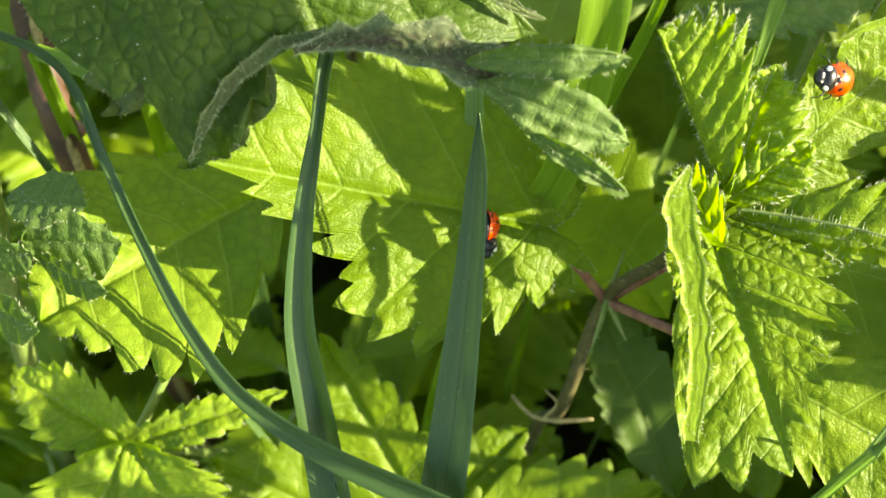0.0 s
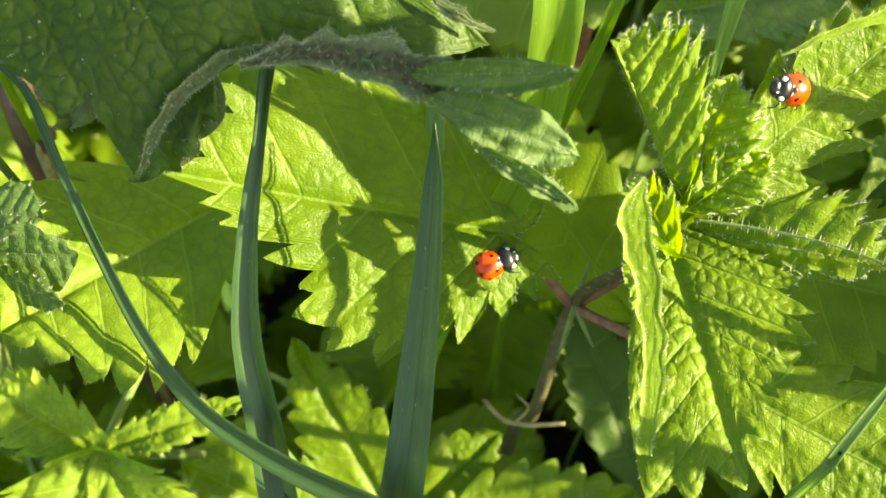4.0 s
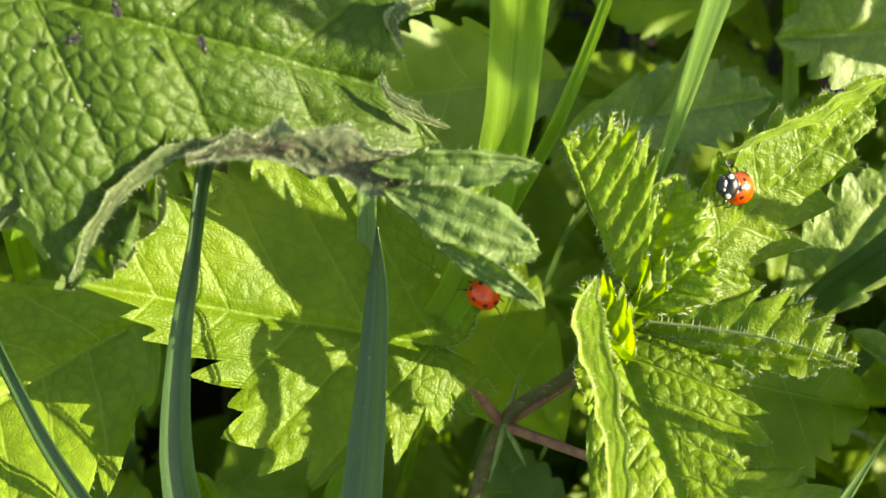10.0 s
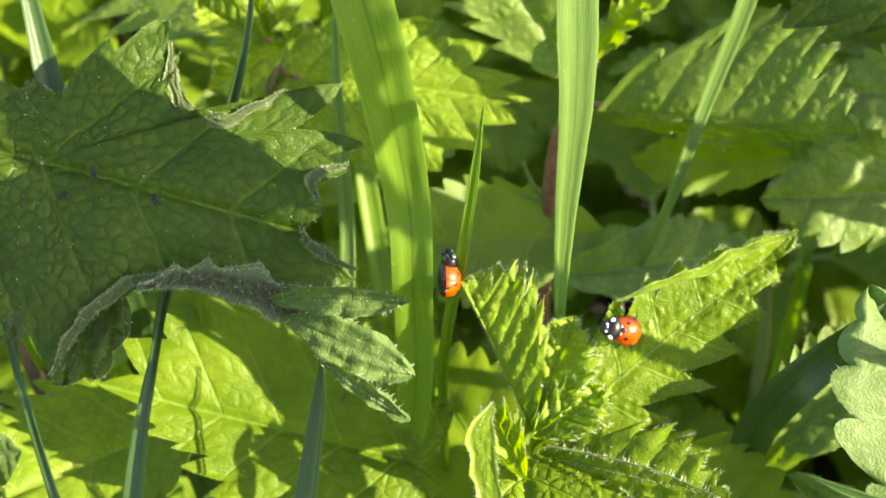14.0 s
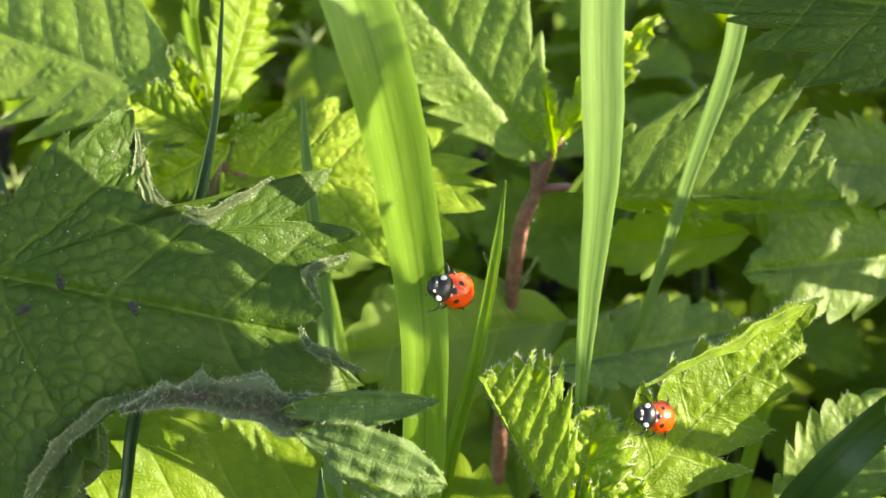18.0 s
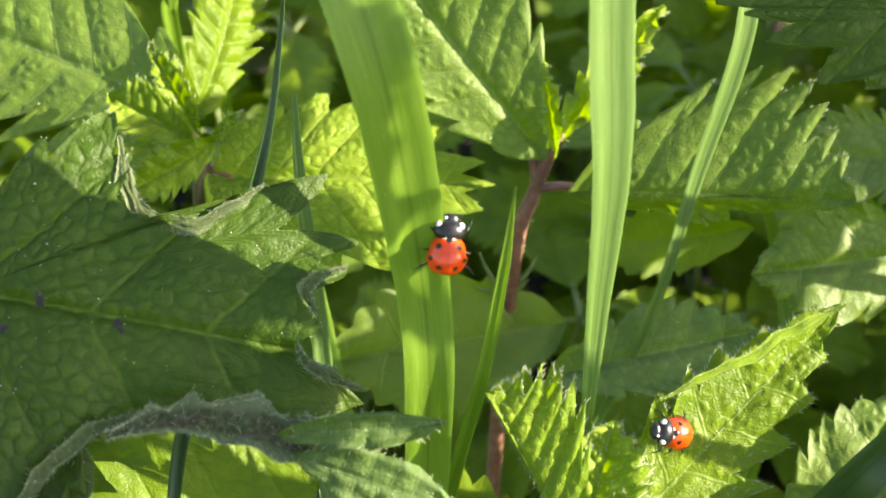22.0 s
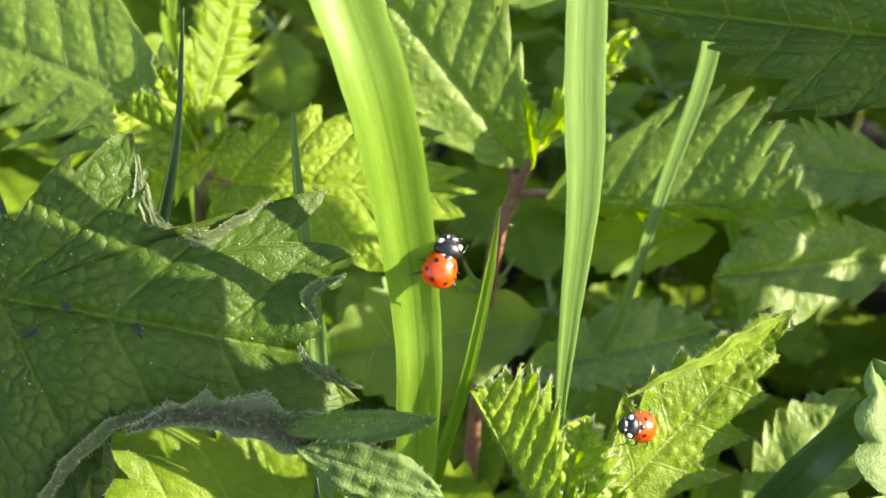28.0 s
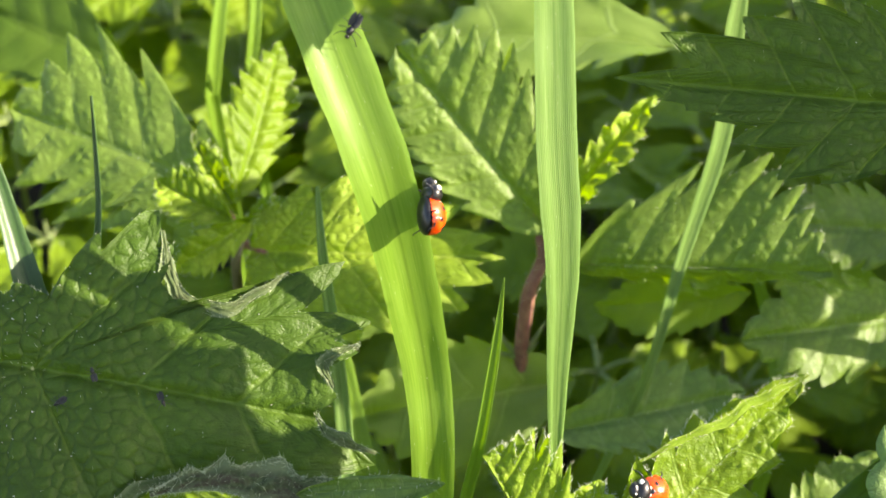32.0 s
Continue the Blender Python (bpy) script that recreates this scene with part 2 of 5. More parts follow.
# brown stem, darkened in the colour for the shade around it
BROWN_STEM = plain_material("brownish_nettle_stem", (0.065, 0.06, 0.024), (0.105, 0.092, 0.04), 0.5, 420.0, 0.0, 0.4)
HAIR = plain_material("stinging_hair", (0.5, 0.58, 0.36), (0.66, 0.7, 0.5), 0.35, 900.0, 0.0, 0.0, 0.35)
DEAD = plain_material("dead_stem", (0.05, 0.024, 0.015), (0.12, 0.06, 0.025), 0.6, 160.0, 0.0, 0.6)
SOIL = plain_material("soil", (0.008, 0.006, 0.004), (0.022, 0.016, 0.01), 0.95, 60.0, 0.0, 1.0)
RED = plain_material("elytra", (0.82, 0.05, 0.003), (0.88, 0.075, 0.005), 0.32, 700.0, 0.35, 0.03)
BLACK = plain_material("black_shell", (0.006, 0.006, 0.007), (0.014, 0.013, 0.013), 0.34, 1200.0, 0.15, 0.1)
WHITE = plain_material("ivory_mark", (0.72, 0.7, 0.6), (0.8, 0.78, 0.7), 0.35, 900.0, 0.3, 0.05)
WING = plain_material("midge_wing", (0.018, 0.02, 0.018), (0.03, 0.03, 0.026), 0.75, 900.0, 0.0, 0.0)
STRAW = plain_material("straw", (0.2, 0.17, 0.07), (0.32, 0.27, 0.12), 0.6)
DUST = plain_material("dust", (0.5, 0.52, 0.42), (0.7, 0.7, 0.6), 0.8)


# ---- makers ----
def mesh_object(name, verts, faces, material, layers=None, smooth=True):
    me = bpy.data.meshes.new(name)
    me.from_pydata([tuple(v) for v in verts], [], faces)
    if layers:
        loops = np.empty(len(me.loops), dtype=np.int32)
        me.loops.foreach_get("vertex_index", loops)
        for layer, values in layers.items():
            data = me.uv_layers.new(name=layer)
            data.data.foreach_set("uv", np.asarray(values, dtype=np.float32)[loops].ravel())
    me.materials.append(material)
    if smooth:
        me.polygons.foreach_set("use_smooth", [True] * len(me.polygons))
    me.update()
    return new(name, me)


def under(ob, parent, world=None):
    """Hangs a part under its thing, keeping the given pose in the world."""
    ob.parent = parent
    world = world or Matrix()
    up, chain = parent, Matrix()
    while up:
        chain = up.matrix_basis @ chain
        up = up.parent
    ob.matrix_basis = chain.inverted() @ world
    return ob


def part(name, shape, material, parent, label="", world=None, layers=None):
    ob = mesh_object(name, shape[0], shape[1], material, layers)
    under(ob, parent, world)
    if label:
        tagged(ob, label)
    return ob


def thing(name, place, label, category, group="", kind=""):
    ob = new(name)
    ob.empty_display_size = 0.01
    ob.matrix_basis = Matrix.Translation(place)
    return tagged(ob, label, category, group, kind)


def curve_points(points, count):
    """A smooth line through the points."""
    p = [Vector(q) for q in points]
    p = [2 * p[0] - p[1]] + p + [2 * p[-1] - p[-2]]
    out = []
    for i in range(count + 1):
        f = i / count * (len(p) - 3)
        k = min(int(f), len(p) - 4)
        s = f - k
        a, b, c, d = p[k:k + 4]
        out.append(0.5 * (2 * b + (c - a) * s + (2 * a - 5 * b + 4 * c - d) * s * s + (3 * b - a - 3 * c + d) * s ** 3))
    return out


def tube(points, radii, sides=8, count=None, wobble=0.0):
    """A tapered tube through the points."""
    line = curve_points(points, count or 6 * (len(points) - 1))
    verts, faces = [], []
    for i, p in enumerate(line):
        ahead = (line[min(i + 1, len(line) - 1)] - line[max(i - 1, 0)]).normalized()
        side = ahead.orthogonal().normalized() if i == 0 else (side - ahead * side.dot(ahead)).normalized()
        other = ahead.cross(side)
        f = i / (len(line) - 1) * (len(radii) - 1)
        k = min(int(f), len(radii) - 2)
        r = radii[k] + (radii[k + 1] - radii[k]) * (f - k)
        for j in range(sides):
            a = 2 * math.pi * j / sides
            rr = r * (1 + wobble * noise.noise(Vector((i * 0.7, j * 1.3, r * 9000))))
            verts.append(p + rr * (math.cos(a) * side + math.sin(a) * other))
    for i in range(len(line) - 1):
        for j in range(sides):
            k = (j + 1) % sides
            faces.append((i * sides + j, i * sides + k, (i + 1) * sides + k, (i + 1) * sides + j))
    faces.append(tuple(range(sides - 1, -1, -1)))
    faces.append(tuple(range((len(line) - 1) * sides, len(line) * sides)))
    return verts, faces


def quilting(x, y, along, s):
    """How far the leaf swells between its small veins, which part it into uneven cells: 0 in a crease, 1 on a cushion."""
    k = s["cell"] * 0.66
    near = noise.voronoi(Vector((x * k, y * k, s["seed"] * 7.3)))[0]
    vein = s["span"] * abs(along - round(along)) / 0.0008
    return min(1.0, 1.7 * (near[1] - near[0]), 0.1 + vein) ** 0.8


def leaf_grid(u, v, s):
    """Where the vein through u reaches at v from -1 to 1: along the leaf, across it, and its number among the veins."""
    side, a = (1 if v >= 0 else -1), abs(v)
    form = max(math.sin(math.pi * u ** s["belly"]), 0.0) ** 0.8
    width = (s["wa"] if side > 0 else s["wb"]) * form
    place = s["teeth"] * u ** s["even"] + (0.37 if side < 0 else 0.0) + 0.22 * math.sin(5.1 * u + s["seed"] + side)
    k, p = math.floor(place), place - math.floor(place)
    if s["round"]:
        tooth = math.sin(math.pi * p) ** 0.6
    else:
        tooth = (p / 0.6) ** s["point"] if p <= 0.6 else ((1 - p) / 0.4) ** (s["point"] + 0.12)
    notch = 0.07 * max(0.0, 1 - abs(p - 0.27) / 0.06) if k % 3 else 0.0
    big = 0.72 + 0.5 * (math.sin(7.3 * k + s["seed"] + side) * 0.5 + 0.5)
    depth = min(s["tooth"] * big * (1.0 if side > 0 else s["tb"]), 0.7)
    r = a * (1 - (depth * (1 - tooth) + notch * depth) * a ** 2.5)
    sweep = s["sweep"] * (1 - 0.45 * u)
    y = r * width
    x = u * s["length"] + sweep * y * (1 + 0.25 * a) + 0.2 * depth * width * tooth * a ** 4
    x -= s["heart"] * s["length"] * a ** 1.3 * math.exp(-8 * u) + 0.5 * sweep * y * math.exp(-7 * u)
    return x, y, s["veins"] * (u + 0.05 * a * a) + (0.37 if side < 0 else 0.0)


def leaf_point(u, v, s):
    """A point of a leaf: u from base to tip, v from -1 to 1 across it. s: its shape."""
    length, side = s["length"], 1 if v >= 0 else -1
    a = abs(v)
    x, y, along = leaf_grid(u, v, s)
    q = along % 1.0
    d = 1 - abs(2 * q - 1)
    z = s["puff"] * (1 - (1 - d) ** 2) * min(a * 5, 1.0) * (1 - 0.35 * a ** 3)
    z -= s["puff"] * 0.9 * math.exp(-(y / 0.0011) ** 2)
    z += s["wave"] * noise.noise(Vector((x * 55 + s["seed"] * 3.1, v * 1.4, s["seed"]))) * (0.3 + a)
    z += s["ripple"] * a * a * math.sin(2 * math.pi * 0.5 * along + s["seed"] + side)
    if s["fine"] > 1:
        z += s["swell"] * quilting(x, side * y, along, s) * min(1.0, 6 * (1 - a) + 0.25)
    turn = radians((s["fa"] if side > 0 else s["fb"]) + (s["ca"] if side > 0 else s["cb"]) * a)
    y, z = y * math.cos(turn) - z * math.sin(turn), y * math.sin(turn) + z * math.cos(turn)
    if s["bend"]:
        r = length / radians(s["bend"])
        c = x / r
        x, z = (r + z) * math.sin(c), (r + z) * math.cos(c) - r
    return Vector((x, side * y, z))


LEAF = dict(length=0.05, wa=0.018, wb=0.018, belly=0.6, teeth=10, tooth=0.3, heart=0.12, veins=6, puff=0.0006, wave=0.0016,
            ripple=0.0006, fa=8, fb=8, ca=0, cb=0, bend=15, seed=0, round=0, fine=1, cell=620.0, swell=0.0003, tb=1.0, sweep=0.75, point=0.5, even=0.85)


def leaf_shape(**wanted):
    s = dict(LEAF, **wanted)
    s["span"] = s["length"] / s["veins"]
    nu, nv = s["teeth"] * 6 * s["fine"], 7 * s["fine"]
    if s["fine"] > 1:
        nu = max(nu, min(int(s["length"] / 0.0004), 170))
        nv = max(nv, min(int(max(s["wa"], s["wb"]) / 0.0004), 60))
    verts, faces, veins, flat, quilt = [], [], [], [], []
    for i in range(nu + 1):
        for j in range(-nv, nv + 1):
            u, v = i / nu, j / nv
            x, y, along = leaf_grid(u, v, s)
            y = math.copysign(y, v)
            verts.append(leaf_point(u, v, s))
            veins.append((along + 20, v))
            flat.append((x, y))
            quilt.append((quilting(x, y, along, s) if s["fine"] > 1 else 1.0, 0.0))
    n = 2 * nv + 1
    for i in range(nu):
        for j in range(n - 1):
            faces.append((i * n + j, i * n + j + 1, (i + 1) * n + j + 1, (i + 1) * n + j))
    return (verts, faces), {"vein": veins, "flat": flat, "quilt": quilt}, s


def hair_shape(s, count, rng, edge=0.6, size=0.0011):
    """Stinging hairs on the margin, the midrib and the face of a leaf."""
    verts, faces = [], []
    for _ in range(count):
        u = rng.uniform(0.03, 0.97)
        pick = rng.random()
        v = rng.choice((-1, 1)) * (1.0 if pick < edge else rng.choice((0.0, rng.random())))
        p = leaf_point(u, v, s)
        du = leaf_point(min(u + 0.01, 1), v * 0.98, s) - leaf_point(max(u - 0.01, 0), v * 0.98, s)
        dv = leaf_point(u, min(v + 0.02, 1), s) - leaf_point(u, max(v - 0.02, -1), s)
        up = du.cross(dv)
        up = up.normalized() if up.length > 0 else Vector((0, 0, 1))
        out = dv.normalized() * (1 if v > 0 else -1) if dv.length > 0 else Vector((0, 1, 0))
        way = up * rng.uniform(0.3, 1) * rng.choice((1, 1, -1)) + out * (1.2 if abs(v) > 0.95 else 0.1)
        way += Vector((rng.uniform(-0.5, 0.5), rng.uniform(-0.4, 0.4), rng.uniform(-0.3, 0.3)))
        way = way.normalized() * size * rng.uniform(0.4, 1.2)
        side = way.orthogonal().normalized() * 0.00004
        other = way.cross(side).normalized() * 0.00004
        k = len(verts)
        verts += [p + side, p - 0.5 * side + other, p - 0.5 * side - other, p + way]
        faces += [(k, k + 1, k + 3), (k + 1, k + 2, k + 3), (k + 2, k, k + 3)]
    return verts, faces


def frame_of(base, tip, side, toward):
    """The pose of a leaf that runs from base to tip and holds the point side; its face looks toward. Also its length and half width."""
    base, tip, side = Vector(base), Vector(tip), Vector(side)
    x = tip - base
    length = x.length
    x.normalize()
    y = side - base
    y -= x * y.dot(x)
    width = y.length
    y.normalize()
    z = x.cross(y)
    if z.dot(Vector(toward) - base) < 0:
        z = -z
    m = Matrix((x, y, z)).transposed().to_4x4()
    m.translation = base
    return m, length, width


EYE = (0.0, 0.0, 0.42)


def add_leaf(plant, base, tip, side, material, hairs=0, ratio=1.0, label="", petiole=None, name="leaf", **more):
    """A leaf as a part of its plant, with its hairs and, to a joint on the stem, its stalk."""
    m, length, width = frame_of(base, tip, side, EYE)
    shape, layers, s = leaf_shape(length=length, wa=width, wb=width * ratio, **more)
    ob = part(name, shape, material, plant, label, m, layers)
    if hairs:
        rng = random.Random(int(length * 1e6))
        tagged(part("stinging_hairs", hair_shape(s, 2 * hairs, rng), HAIR, ob, "fine pale stinging hairs", m), kind="stuff")
    if petiole:
        end = Vector(base) - (m.col[2].xyz * 0.0013)
        mid = (Vector(petiole[0]) + end) / 2 + Vector((0, 0, petiole[1]))
        part("petiole", tube([petiole[0], mid, end], [0.0011, 0.0009, 0.0007], 7, 10), petiole[2], plant, "hairy leaf stalk")
    return ob


def add_stem(plant, points, radii, material, hairs=80, label="", name="stem", wobble=0.12):
    ob = part(name, tube(points, radii, 10, 36, wobble), material, plant, label)
    if hairs:
        rng = random.Random(len(points) * 77 + hairs)
        line = curve_points(points, 60)
        verts, faces = [], []
        for _ in range(hairs):
            i = rng.randrange(1, 60)
            ahead = (line[i + 1] - line[i - 1]).normalized()
            a = ahead.orthogonal().normalized()
            turn = rng.uniform(0, 6.28)
            out = a * math.cos(turn) + ahead.cross(a) * math.sin(turn)
            p = line[i] + out * radii[0] * 0.7
            tip = p + out * rng.uniform(0.0006, 0.0016) + Vector((0, 0, 0.0003))
            e, g = ahead * 0.00006, ahead.cross(out) * 0.00006
            k = len(verts)
            verts += [p + e, p - 0.5 * e + g, p - 0.5 * e - g, tip]
            faces += [(k, k + 1, k + 3), (k + 1, k + 2, k + 3), (k + 2, k, k + 3)]
        tagged(part("stinging_hairs", (verts, faces), HAIR, ob, "fine pale stinging hairs"), kind="stuff")
    return ob


def add_margin(plant, points, widths, material, hairs, label, crumple=1.0, arch=0.3):
    """A leaf edge curled up along the points: a folded downy strip with a torn, ruffled upper rim and a thin lower one."""
    count, across = 220, 12
    line = curve_points(points, count)
    verts, faces, vein, flat, quilt, rims = [], [], [], [], [], []
    run = 0.0
    for i, p in enumerate(line):
        ahead = (line[min(i + 1, count)] - line[max(i - 1, 0)]).normalized()
        run += (p - line[i - 1]).length if i else 0
        out = Vector(EYE) - p
        out = (out - ahead * out.dot(ahead)).normalized()
        before = side if i else Vector((0, 0, 1))
        side = ahead.cross(out)
        side = side if side.dot(before) > 0 else -side
        g = i / count * (len(widths) - 1)
        k = min(int(g), len(widths) - 2)
        w = widths[k] + (widths[k + 1] - widths[k]) * (g - k)
        q = p + out * 0.001 * noise.noise(Vector((run * 160, 0, 1))) + side * 0.0009 * noise.noise(Vector((run * 210, 4, 2)))
        w *= 1 + 0.35 * noise.noise(Vector((run * 230, 9, 4)))
        saw = (run * 130 + 0.5 * noise.noise(Vector((run * 90, 1, 7)))) % 1.0
        tooth = (saw / 0.7 if saw < 0.7 else (1 - saw) / 0.3) ** 1.5 * (0.5 + 1.1 * abs(noise.noise(Vector((math.floor(run * 130) * 1.7, 2, 2)))))
        low = 0.12 * noise.noise(Vector((run * 300, 3, 3)))
        for j in range(-across, across + 1):
            v = j / across
            x = v * w * (1 + (crumple * tooth * 1.5 * max(v, 0) ** 3 if v > 0 else low * v * v))
            ridges = 0.3 * noise.noise(Vector((run * 330, v * 2.2, 5))) + 0.14 * noise.noise(Vector((run * 800, v * 4, 8)))
            lift = arch * math.cos(1.5 * v) + crumple * ridges + 0.5 * max(abs(v) - 0.8, 0) * (3 if v > 0 else 2)
            verts.append(q + side * x + out * lift * w)
            vein.append((run * 330, v))
            flat.append((run, v * w))
            quilt.append((quilting(run, v * w, run * 200, dict(cell=900.0, seed=2, span=0.005)), v))
        rims += [len(verts) - 1, len(verts) - 2, len(verts) - 2 * across - 1]
    n = 2 * across + 1
    for i in range(count):
        for j in range(n - 1):
            faces.append((i * n + j, i * n + j + 1, (i + 1) * n + j + 1, (i + 1) * n + j))
    ob = part("rolled_margin", (verts, faces), material, plant, label, None, {"vein": vein, "flat": flat, "quilt": quilt})
    rng = random.Random(3)
    hv, hf = [], []
    for _ in range(hairs):
        v = verts[rng.choice(rims) if rng.random() < 0.8 else rng.randrange(len(verts))]
        way = Vector((rng.uniform(-1, 1), rng.uniform(-1, 1), rng.uniform(-1, 1))).normalized() * rng.uniform(0.0004, 0.0012)
        a = way.orthogonal().normalized() * 0.00004
        c = way.cross(a).normalized() * 0.00004
        k = len(hv)
        hv += [v + a, v - 0.5 * a + c, v - 0.5 * a - c, v + way]
        hf += [(k, k + 1, k + 3), (k + 1, k + 2, k + 3), (k + 2, k, k + 3)]
    tagged(part("stinging_hairs", (hv, hf), HAIR, ob, "fine pale stinging hairs"), kind="stuff")
    return ob


def add_lobed_leaf(plant, base, tip, side, lobes, material, hairs, label, petiole=None, veins=6, cell=480.0, swell=0.00045, seed=5, puff=0.0011, crumple=0.003, specks=90, droop=0.004):
    """A large crumpled leaf round its base: lobes are (degrees from the midrib, reach) of its teeth and of the bays between them."""
    m, length, width = frame_of(base, tip, side, EYE)
    s = dict(cell=cell, seed=seed, span=length / veins)
    turns, rings = 560, 110
    verts, faces, vein, flat, quilt = [], [], [], [], []

    def reach(a):
        for (a0, r0), (a1, r1) in zip(lobes, lobes[1:]):
            if a0 <= a <= a1:
                f = (a - a0) / max(a1 - a0, 1e-6)
                f = f ** 0.75 if r1 > r0 else 1 - (1 - f) ** 0.75
                return r0 + (r1 - r0) * f
        return lobes[-1][1]

    def point(i, j):
        a = lobes[0][0] + (lobes[-1][0] - lobes[0][0]) * i / turns
        k = j / rings
        r = reach(a) * k * (1 + 0.01 * noise.noise(Vector((a * 1.3, 0, seed))))
        x, y = r * math.cos(radians(a)), r * math.sin(radians(a))
        along = veins * (x - 0.75 * abs(y)) / length
        z = puff * abs(math.sin(math.pi * along)) ** 0.7 * min(abs(y) / 0.006, 1.0) - 0.001 * math.exp(-(y / 0.0012) ** 2)
        z += swell * quilting(x, y, along, s) + crumple * noise.noise(Vector((x * 60, y * 60, seed))) * min(r / 0.02, 1.0)
        z += 0.0013 * max(k - 0.86, 0) / 0.14 * noise.noise(Vector((a * 0.22, 3, seed))) - droop * (r / 0.05) ** 2
        return Vector((x, y, z)), along, (x, y), k

    for i in range(turns + 1):
        for j in range(rings + 1):
            p, along, xy, k = point(i, j)
            verts.append(p)
            vein.append((along + 20, xy[1] / 0.02))
            flat.append(xy)
            quilt.append((quilting(*xy, along, s), 0.0))
    n = rings + 1
    for i in range(turns):
        for j in range(rings):
            faces.append((i * n + j, i * n + j + 1, (i + 1) * n + j + 1, (i + 1) * n + j))
    ob = part("leaf", (verts, faces), material, plant, label, m, {"vein": vein, "flat": flat, "quilt": quilt})
    rng = random.Random(int(10 * seed))
    hv, hf = [], []
    for _ in range(hairs):
        i, j = rng.randrange(turns), rings if rng.random() < 0.7 else rng.randrange(rings)
        v = verts[i * n + j]
        way = Vector((rng.uniform(-0.6, 0.6), rng.uniform(-0.6, 0.6), 1)) + v.normalized() * (1.0 if j == rings else 0)
        way = way.normalized() * rng.uniform(0.0004, 0.0012)
        a = way.orthogonal().normalized() * 0.00004
        c = way.cross(a).normalized() * 0.00004
        k = len(hv)
        hv += [v + a, v - 0.5 * a + c, v - 0.5 * a - c, v + way]
        hf += [(k, k + 1, k + 3), (k + 1, k + 2, k + 3), (k + 2, k, k + 3)]
    tagged(part("stinging_hairs", (hv, hf), HAIR, ob, "fine pale stinging hairs", m), kind="stuff")
    dv, df = [], []
    for _ in range(specks):
        i, j = rng.randrange(turns), int(rings * rng.uniform(0.1, 0.95) ** 0.7)
        v, r = verts[i * n + j] + Vector((0, 0, 0.0001)), rng.uniform(0.00008, 0.0002)
        k = len(dv)
        dv += [v + Vector((r, 0, 0)), v + Vector((-r, r * 0.4, 0)), v + Vector((0, -r, 0)), v + Vector((0, 0, r * 1.2))]
        df += [(k, k + 1, k + 3), (k + 1, k + 2, k + 3), (k + 2, k, k + 3)]
    tagged(part("dust", (dv, df), DUST, ob, "specks of pale dust", m), kind="stuff")
    if petiole:
        end = Vector(base) - (m.col[2].xyz * 0.0013)
        mid = (Vector(petiole[0]) + end) / 2 + Vector((0, 0, petiole[1]))
        part("petiole", tube([petiole[0], mid, end], [0.0011, 0.0009, 0.0007], 7, 10), petiole[2], plant, "hairy leaf stalk")
    return ob


def add_blade(points, widths, material, label, face=EYE, keel=18.0, roll=(0.0, 0.0), root=None, group="grass blades among the nettles"):
    """A grass blade through the points, as wide as the widths say on the way, turned to the point face. It grows from the soil
    under its first point, or at root."""
    count, foot, across = 96, 12, 4
    line = curve_points(points, count)
    first = line[0]
    root = Vector(root) if root else Vector((first.x, first.y + 0.02, 0.0))
    line = curve_points([root, root * 0.45 + first * 0.55 - (line[3] - first) * 0.5, first], foot)[:-1] + line
    base = thing("grass_blade", root, label, "grass blade", group)
    verts, faces, flat, ridge = [], [], [], []
    run = 0.0
    for i, p in enumerate(line):
        ahead = (line[min(i + 1, len(line) - 1)] - line[max(i - 1, 0)]).normalized()
        run += (p - line[i - 1]).length if i else 0
        f = max(i - foot, 0) / count
        out = (Vector(face) - p)
        out = (out - ahead * out.dot(ahead)).normalized()
        turn = radians(roll[0] + (roll[1] - roll[0]) * f)
        side = ahead.cross(out) * math.cos(turn) + out * math.sin(turn)
        norm = side.cross(ahead)
        norm = norm if norm.dot(out) >= 0 else -norm
        g = f * (len(widths) - 1)
        k = min(int(g), len(widths) - 2)
        w = 0.5 * (widths[k] + (widths[k + 1] - widths[k]) * (g - k))
        w *= 1 + 0.03 * noise.noise(Vector((run * 180, w * 3000, 0.3))) + 0.012 * noise.noise(Vector((run * 1500, 2, 0.3)))
        for j in range(-across, across + 1):
            v = j / across
            lift = abs(v) * math.tan(radians(keel)) * w + 0.00012 * math.cos(v * 9)
            verts.append(p + side * (v * w) + norm * lift)
            flat.append((v, run))
        ridge.append(p - norm * 0.0004)
    n = 2 * across + 1
    for i in range(len(line) - 1):
        for j in range(n - 1):
            faces.append((i * n + j, i * n + j + 1, (i + 1) * n + j + 1, (i + 1) * n + j))
    part("lamina", (verts, faces), material, base, "", None, {"flat": flat})
    part("midrib", tube(ridge[::4], [0.0003, 0.00028, 0.00008], 6, 40), material, base, "slender keel under the blade", None,
         {"flat": [(0.5, 0.1)] * (41 * 6)})
    return base


# ---- ladybirds ----
def dome(t, p, off=0.0):
    """The ladybird's back: t from tail (0) to front (pi), p from the seam, to either side."""
    s = max(math.sin(t), 0.0) ** 0.75
    front = 0.9 if t > math.pi / 2 else 1.0
    x = (0.00275 * math.sin(p) * s) * front
    z = 0.0008 + 0.0027 * math.cos(p) * s
    y = -0.0009 - 0.0027 * math.cos(t)
    n = Vector((x / 0.00275 ** 2, (y + 0.0009) / 0.0027 ** 2, (z - 0.0008) / 0.0027 ** 2)).normalized()
    return Vector((x, y, z)) + n * off


